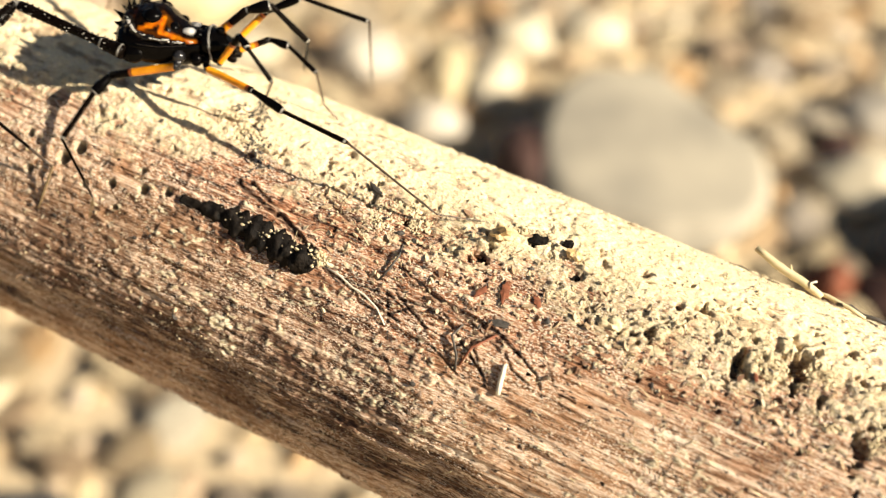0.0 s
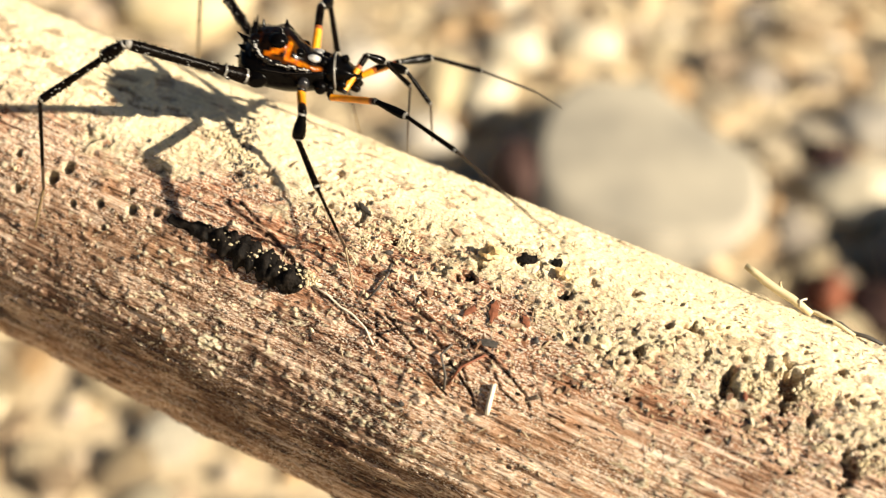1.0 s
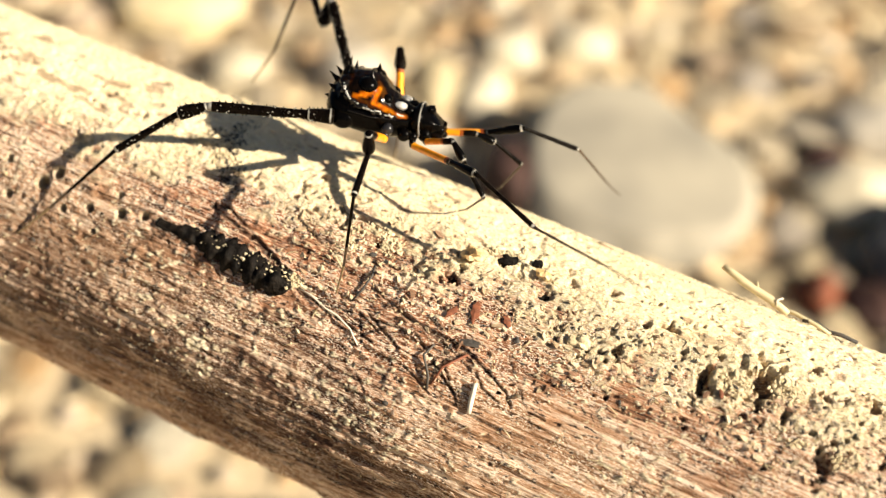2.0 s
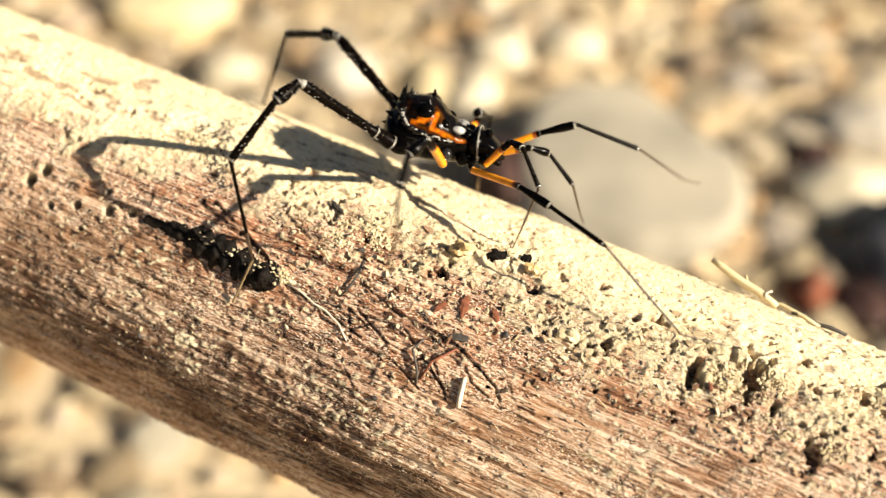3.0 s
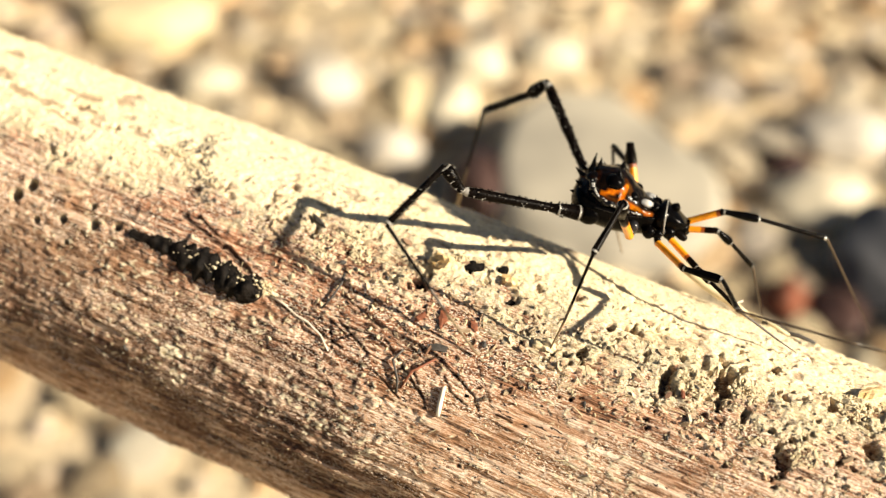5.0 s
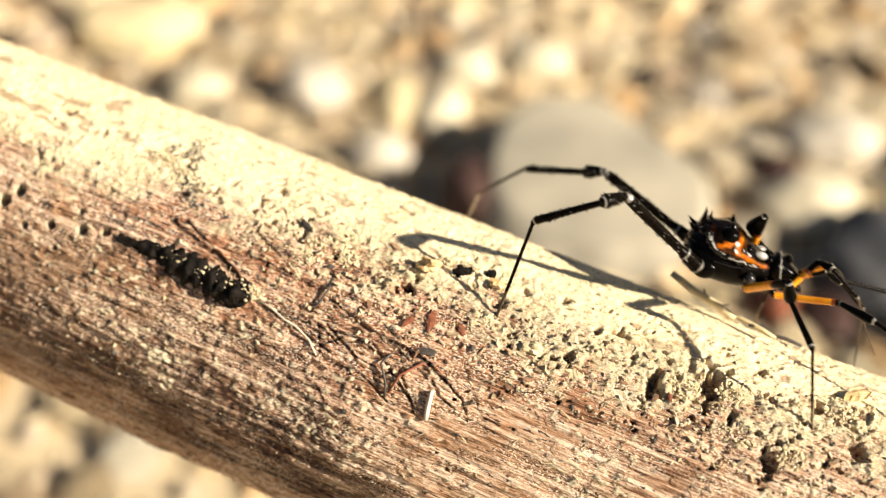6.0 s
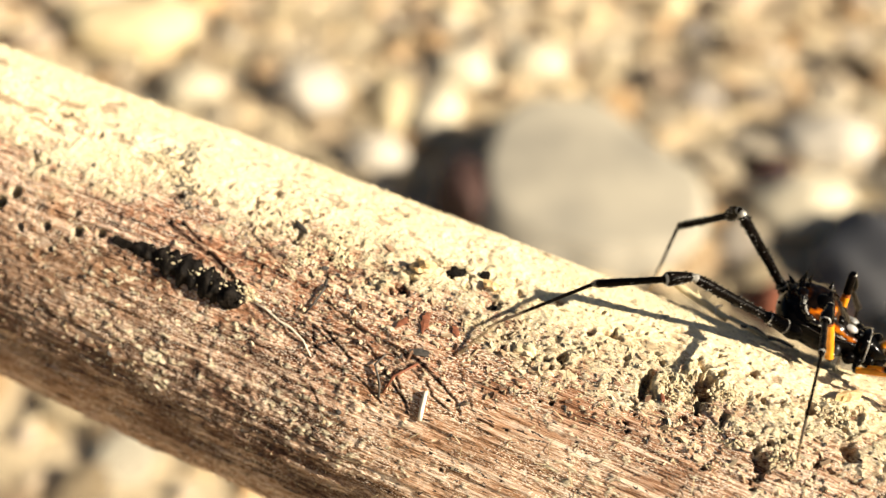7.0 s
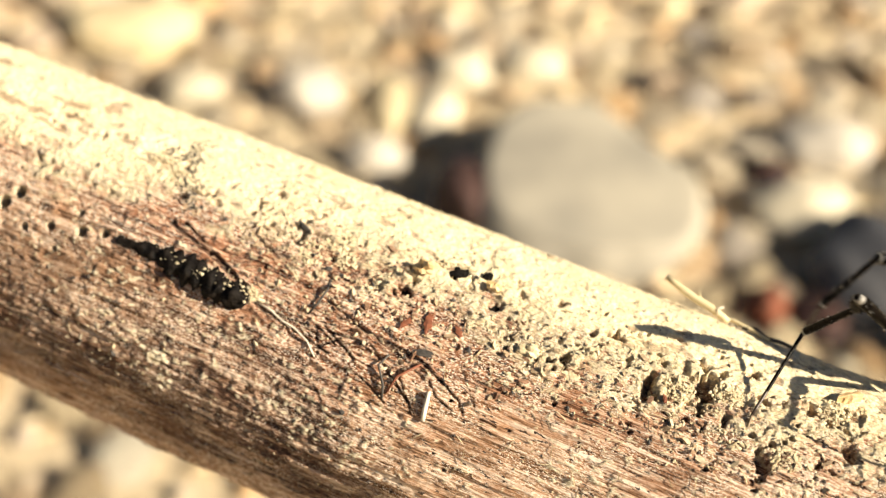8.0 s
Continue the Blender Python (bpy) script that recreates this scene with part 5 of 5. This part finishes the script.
    step_leg(4, -1, times, rows, steps,
             [(-175.0, 6.1), (-172.1, 3.4), (-136.2, 20.9), (-166.2, -0.7), (-154.5, -2.3), (-156.2, -1.0), (-153.5, 3.6), (-139.0, 35.8), (-138.6, 38.0), (-139.3, 31.5), (-150.9, 20.4), (179.6, -1.9), (-155.7, 11.0), (-153.6, 7.8), (-148.8, 9.8), (-150.5, 44.5), (-151.6, 44.6), (-149.7, 41.5), (-159.1, 30.3), (-152.3, 26.6), (-162.7, 42.1), (-162.8, 52.3), (-167.4, 46.3), (-144.6, 38.4)],
             [(-95.3, -21.2), (-101.0, -25.2), (-162.3, -44.4), (-131.0, -15.7), (-151.9, -24.0), (-150.4, -5.4), (-162.2, 21.9), (176.1, -56.2), (-107.9, -19.4), (-167.7, -39.5), (-173.9, -39.8), (-126.2, -4.9), (-149.4, -6.9), (-153.5, 11.5), (-177.5, 42.7), (-107.0, -11.3), (-107.5, -1.4), (-122.2, 2.3), (-113.6, 13.8), (-138.6, -0.2), (-122.2, 12.1), (-107.8, 15.9), (-103.2, 11.1), (75.8, -53.0)],
             [(-90.3, -55.8), (-96.1, -39.2), (-150.3, -41.7), (-151.3, -31.0), (-151.0, -39.3), (-170.2, 17.3), (-106.6, -53.6), (-88.3, -29.5), (-147.7, -61.1), (-146.3, -39.1), (-156.1, -26.3), (-132.2, -8.4), (-143.7, -29.7), (-171.1, 22.3), (-114.5, -34.8), (164.5, -70.2), (-179.4, -64.6), (175.5, -40.9), (-143.2, -13.3), (171.1, -33.9), (129.8, -57.4), (96.0, -80.2), (116.2, -79.4), (145.1, -57.3)],
             [(8.3, -30.5), (34.9, -68.9), (-78.2, -88.0), (-116.1, -60.7), (-149.3, -49.2), (-54.8, -59.9), (-14.7, -44.8), (7.4, -68.4), (-19.0, -67.9), (-60.7, -78.0), (-97.5, -48.7), (-121.8, -48.8), (-133.5, -51.2), (-55.7, -51.3), (-9.5, -38.5), (-49.6, -30.4), (-60.8, -38.0), (-96.5, -66.0), (-127.2, -40.9), (-135.8, -19.4), (-89.1, -20.9), (-64.8, -37.2), (-68.9, -35.8), (-100.2, -24.9)],
             [(-108.9, -67.3), (-106.3, -57.2), (-126.3, -77.3), (-145.4, -66.9), (-149.9, -46.7), (-44.4, -50.2), (-15.0, -40.5), (-110.2, -72.5), (-112.7, -64.5), (-95.1, -42.4), (-124.9, -62.6), (-105.6, -44.2), (-134.2, -48.8), (-44.7, -40.7), (-9.9, -34.1), (-98.3, -68.9), (-115.5, -73.6), (-103.3, -30.3), (171.7, -69.2), (-126.8, -38.2), (-97.7, 1.2), (-80.6, -25.8), (-86.7, -24.4), (-87.1, -29.6)])
    step_leg(1, 1, times, rows, steps,
             [(40.6, 22.3), (53.2, 27.3), (39.3, 31.0), (26.9, 10.7), (15.1, 11.6), (15.8, 17.1), (18.8, -11.9), (29.1, 21.1), (13.8, 26.9), (48.6, 45.9), (-1.6, 32.5), (27.5, 27.5), (19.3, 29.2), (15.2, 36.7), (9.3, 15.3), (20.3, 28.3), (20.7, 32.3), (8.2, 35.7), (2.7, 38.9), (-0.0, 39.7), (-2.1, 40.4), (-6.5, 40.0), (-6.1, 40.7), (-7.2, 39.1)],
             [(6.1, -2.3), (46.3, -20.1), (14.8, -15.5), (15.4, -23.6), (24.7, -20.1), (29.5, -33.3), (19.7, -14.0), (44.1, -14.1), (37.5, -20.4), (50.3, -21.9), (39.4, -34.8), (24.4, -17.4), (19.1, -11.1), (22.7, -53.0), (22.0, -36.7), (33.7, -41.8), (30.9, -25.4), (13.2, -25.8), (22.1, -24.9), (24.6, -23.1), (23.0, -22.5), (21.7, -17.8), (19.0, -20.2), (14.3, -24.6)],
             [(-10.5, -18.9), (39.8, -44.1), (2.4, -42.6), (-2.3, -42.1), (28.1, -37.9), (120.1, -76.0), (19.8, -15.6), (14.9, -21.4), (-2.7, -38.0), (-18.1, -40.9), (15.4, -28.5), (14.6, -46.4), (18.7, -36.0), (14.9, 41.4), (23.1, -41.5), (12.2, -44.6), (-0.1, -32.3), (12.8, -39.6), (21.6, -27.3), (24.7, -24.7), (24.2, -26.8), (28.4, -34.7), (26.2, -36.4), (23.0, -44.6)],
             [(78.9, -70.1), (4.5, -65.4), (95.0, -66.3), (64.9, -69.0), (153.9, -63.1), (23.3, 20.4), (18.9, -14.3), (8.4, -30.0), (63.5, -64.0), (114.2, -73.7), (0.8, -49.1), (-15.3, -61.1), (-23.0, -80.4), (20.6, -66.7), (28.6, -65.4), (13.9, -83.8), (-71.9, -77.5), (-6.5, -78.7), (62.1, -70.6), (67.8, -70.8), (70.2, -72.9), (84.3, -73.6), (82.7, -77.2), (63.8, -82.8)],
             [(5.9, -38.4), (9.9, -63.9), (100.7, -59.9), (72.6, -66.0), (157.3, -56.6), (23.0, 29.8), (18.3, -14.1), (7.6, -26.4), (68.9, -59.3), (117.8, -65.5), (-2.0, -46.3), (-16.5, -57.7), (-47.5, -79.9), (16.1, -59.3), (27.5, -67.2), (13.0, -84.0), (4.5, -38.3), (-7.2, -76.8), (63.1, -69.4), (64.9, -72.9), (68.8, -73.7), (84.2, -73.7), (79.7, -80.5), (42.6, -85.8)])
    step_leg(2, 1, times, rows, steps,
             [(56.4, 42.9), (55.8, 41.4), (37.2, 23.9), (24.0, 14.0), (18.9, 11.8), (18.3, 11.7), (17.7, 12.0), (32.9, 28.2), (30.0, 29.5), (32.7, 31.4), (18.3, 21.7), (22.2, 23.6), (14.5, 22.4), (13.1, 27.3), (12.6, 35.0), (15.3, 33.0), (12.3, 33.0), (3.5, 40.4), (10.6, 41.4), (13.6, 41.1), (14.4, 40.6), (14.7, 33.2), (14.6, 33.9), (12.5, 34.8)],
             [(41.1, 25.3), (44.2, 37.6), (55.6, -2.8), (6.6, 17.7), (11.9, 24.4), (12.4, 22.7), (13.2, 21.2), (24.9, 16.3), (22.2, 25.7), (23.6, 21.6), (41.8, -8.4), (16.7, 9.8), (18.8, 13.5), (18.7, 10.8), (21.1, -3.9), (28.5, -55.8), (48.2, -29.8), (53.5, -46.4), (45.4, -52.5), (37.4, -54.0), (32.4, -53.9), (29.0, -56.0), (25.9, -55.9), (26.6, -55.9)],
             [(16.8, -8.8), (-0.8, 32.0), (57.2, -24.7), (49.5, -34.4), (41.8, -25.3), (38.8, -22.1), (35.6, -19.0), (16.2, -28.3), (27.0, -18.1), (16.5, 0.1), (9.7, -22.2), (22.0, -33.6), (27.9, -20.5), (25.7, -17.3), (21.9, -9.6), (17.3, 15.5), (52.1, -38.4), (31.4, -14.1), (25.1, -4.0), (22.1, 1.3), (20.4, 4.4), (17.0, 15.4), (16.5, 15.0), (15.3, 14.3)],
             [(103.3, -63.9), (61.3, -9.7), (-37.5, 21.7), (63.1, -41.1), (71.7, -46.2), (74.0, -48.7), (75.0, -51.1), (67.6, -55.9), (60.9, -38.1), (31.0, -14.1), (38.4, -53.5), (61.7, -53.1), (52.4, -54.4), (43.2, -54.3), (32.6, -53.6), (20.1, -47.1), (68.6, -38.3), (60.0, -53.3), (46.7, -58.8), (36.5, -59.9), (30.3, -59.2), (20.2, -47.0), (20.2, -47.3), (20.6, -47.4)],
             [(107.9, -53.1), (65.1, -9.4), (-40.7, 16.7), (72.5, -35.2), (76.3, -42.8), (77.3, -45.5), (77.8, -48.1), (80.7, -48.8), (73.2, -30.2), (39.9, -11.6), (44.0, -53.2), (71.8, -47.1), (55.7, -52.3), (44.1, -52.8), (31.9, -52.5), (18.9, -47.0), (78.5, -30.9), (60.0, -52.8), (46.0, -58.8), (35.8, -59.9), (29.6, -59.2), (19.0, -47.0), (19.5, -47.3), (19.9, -47.4)])
    step_leg(3, 1, times, rows, steps,
             [(19.0, 49.3), (23.0, 65.3), (115.2, 34.4), (119.6, 25.5), (122.1, 38.7), (119.4, 40.9), (127.0, 46.4), (80.0, -5.5), (90.5, -5.0), (115.1, -5.4), (101.1, -7.5), (107.3, 6.6), (112.7, 24.1), (117.1, 31.5), (128.9, 42.9), (-54.0, 53.2), (-78.3, 63.7), (-74.1, 82.7), (133.1, 87.0), (119.0, 82.6), (115.1, 79.4), (135.9, 73.0), (130.1, 73.0), (125.2, 71.1)],
             [(30.1, 18.2), (63.4, -35.9), (96.5, -15.4), (171.3, -72.2), (52.3, -82.6), (94.7, -83.6), (-47.4, -55.8), (-97.5, 27.9), (-90.8, 36.4), (-93.7, 52.9), (-101.2, 59.1), (-80.6, 23.4), (-64.9, -34.0), (-53.4, -61.5), (-46.5, -55.4), (105.2, -29.1), (101.1, -56.7), (164.2, -64.5), (52.3, -84.9), (59.8, -69.0), (67.2, -63.4), (79.4, -56.5), (82.1, -61.0), (79.9, -67.9)],
             [(34.0, -45.7), (77.9, -65.7), (-21.0, -68.6), (90.1, -57.9), (101.3, -60.2), (111.2, -66.6), (124.0, -8.8), (81.7, -19.4), (89.5, -34.6), (61.0, -64.7), (37.3, -75.4), (62.4, -69.2), (77.2, -70.3), (77.9, -76.9), (126.3, -13.1), (113.8, -44.0), (-55.4, -31.1), (11.7, -42.0), (51.6, -43.6), (64.9, -49.4), (69.9, -54.7), (77.4, -56.7), (81.1, -61.4), (80.6, -66.5)],
             [(120.1, -50.9), (107.7, -66.0), (48.4, -71.5), (18.7, -69.3), (105.6, -78.7), (130.3, -72.0), (11.9, -81.4), (-152.1, -77.7), (-76.2, -86.8), (14.7, -69.8), (32.0, -77.7), (31.2, -76.6), (64.2, -82.3), (94.1, -83.6), (-40.6, -64.4), (139.0, -78.7), (89.5, -50.0), (101.4, -75.0), (84.0, -82.7), (42.6, -85.3), (6.0, -85.4), (-23.8, -84.2), (-25.5, -82.8), (-32.0, -82.5)],
             [(115.6, -39.8), (109.1, -65.7), (50.3, -71.4), (22.7, -67.2), (132.4, -76.0), (142.9, -69.9), (41.4, -69.7), (-169.5, -78.6), (-15.2, -89.3), (11.0, -70.8), (21.3, -79.3), (23.5, -78.1), (90.2, -85.7), (133.2, -85.1), (-26.5, -53.4), (148.7, -82.3), (77.2, -57.1), (100.7, -76.7), (89.9, -83.6), (21.0, -86.9), (-22.9, -85.4), (-56.6, -82.3), (-41.8, -82.1), (-44.9, -81.6)])
    step_leg(4, 1, times, rows, steps,
             [(132.7, 29.8), (133.2, 29.4), (142.8, 1.6), (140.6, 17.5), (134.2, 21.2), (138.6, 26.5), (139.6, 30.4), (162.7, 23.2), (160.9, 19.8), (160.8, 22.8), (140.7, 24.1), (148.4, 25.3), (144.8, 29.9), (147.6, 32.0), (148.2, 34.2), (161.5, 15.0), (160.2, 9.3), (168.5, 13.2), (-174.9, 49.7), (-170.1, 49.3), (166.1, 49.6), (129.9, 6.3), (132.9, 0.6), (100.5, -4.0)],
             [(127.1, 50.6), (131.7, 35.5), (27.5, 85.3), (142.5, -23.8), (-109.8, -71.9), (-87.4, -80.3), (-115.2, -82.1), (137.7, -31.2), (151.1, -26.6), (149.6, -18.3), (140.0, -37.1), (131.6, -40.9), (173.4, -66.9), (161.4, -59.2), (161.7, -53.5), (154.2, -44.2), (150.6, -29.3), (153.9, -34.3), (137.3, -43.6), (119.8, -46.9), (152.5, -54.9), (140.6, -41.7), (-154.4, 6.9), (-137.7, 13.6)],
             [(148.1, -55.3), (153.0, -59.2), (145.0, -29.4), (122.6, -43.9), (135.1, 17.1), (145.8, -13.7), (148.6, -17.4), (147.7, -31.2), (153.0, -29.2), (144.6, -28.6), (137.5, -53.6), (143.5, -50.8), (150.3, 4.1), (157.3, -37.7), (160.1, -43.1), (151.8, -35.5), (174.6, -33.2), (167.1, -26.1), (146.1, -56.0), (149.5, -44.5), (156.1, -44.2), (-154.8, -15.8), (-146.8, -6.5), (-135.6, -50.4)],
             [(147.3, -66.6), (163.0, -73.2), (138.6, -87.2), (-46.8, -85.2), (-124.0, -71.2), (-113.6, -82.9), (-149.6, -81.2), (135.2, -64.3), (-173.9, -77.9), (-175.8, -80.1), (145.5, -85.1), (141.0, -76.5), (-85.8, -74.0), (-67.2, -81.3), (-106.6, -82.1), (164.6, -71.8), (178.0, -65.4), (148.7, -50.2), (85.4, -81.5), (108.4, -71.3), (175.2, -88.4), (120.4, -70.1), (121.4, -63.4), (93.8, -58.3)],
             [(140.5, -64.1), (155.0, -71.7), (108.0, -83.2), (-142.6, -28.2), (-154.0, -61.7), (-146.5, -87.3), (-178.4, -80.4), (-43.3, -42.6), (16.6, -35.4), (-28.3, -54.1), (-92.9, -17.6), (-90.7, -28.2), (-86.0, -74.5), (-51.2, -83.3), (-121.3, -83.1), (-48.6, -29.0), (-18.1, -30.9), (-91.0, -41.4), (-167.2, -58.8), (-95.0, -67.9), (-123.7, -86.9), (-89.5, -18.3), (-63.5, -44.9), (-89.1, -16.1)])


motions()
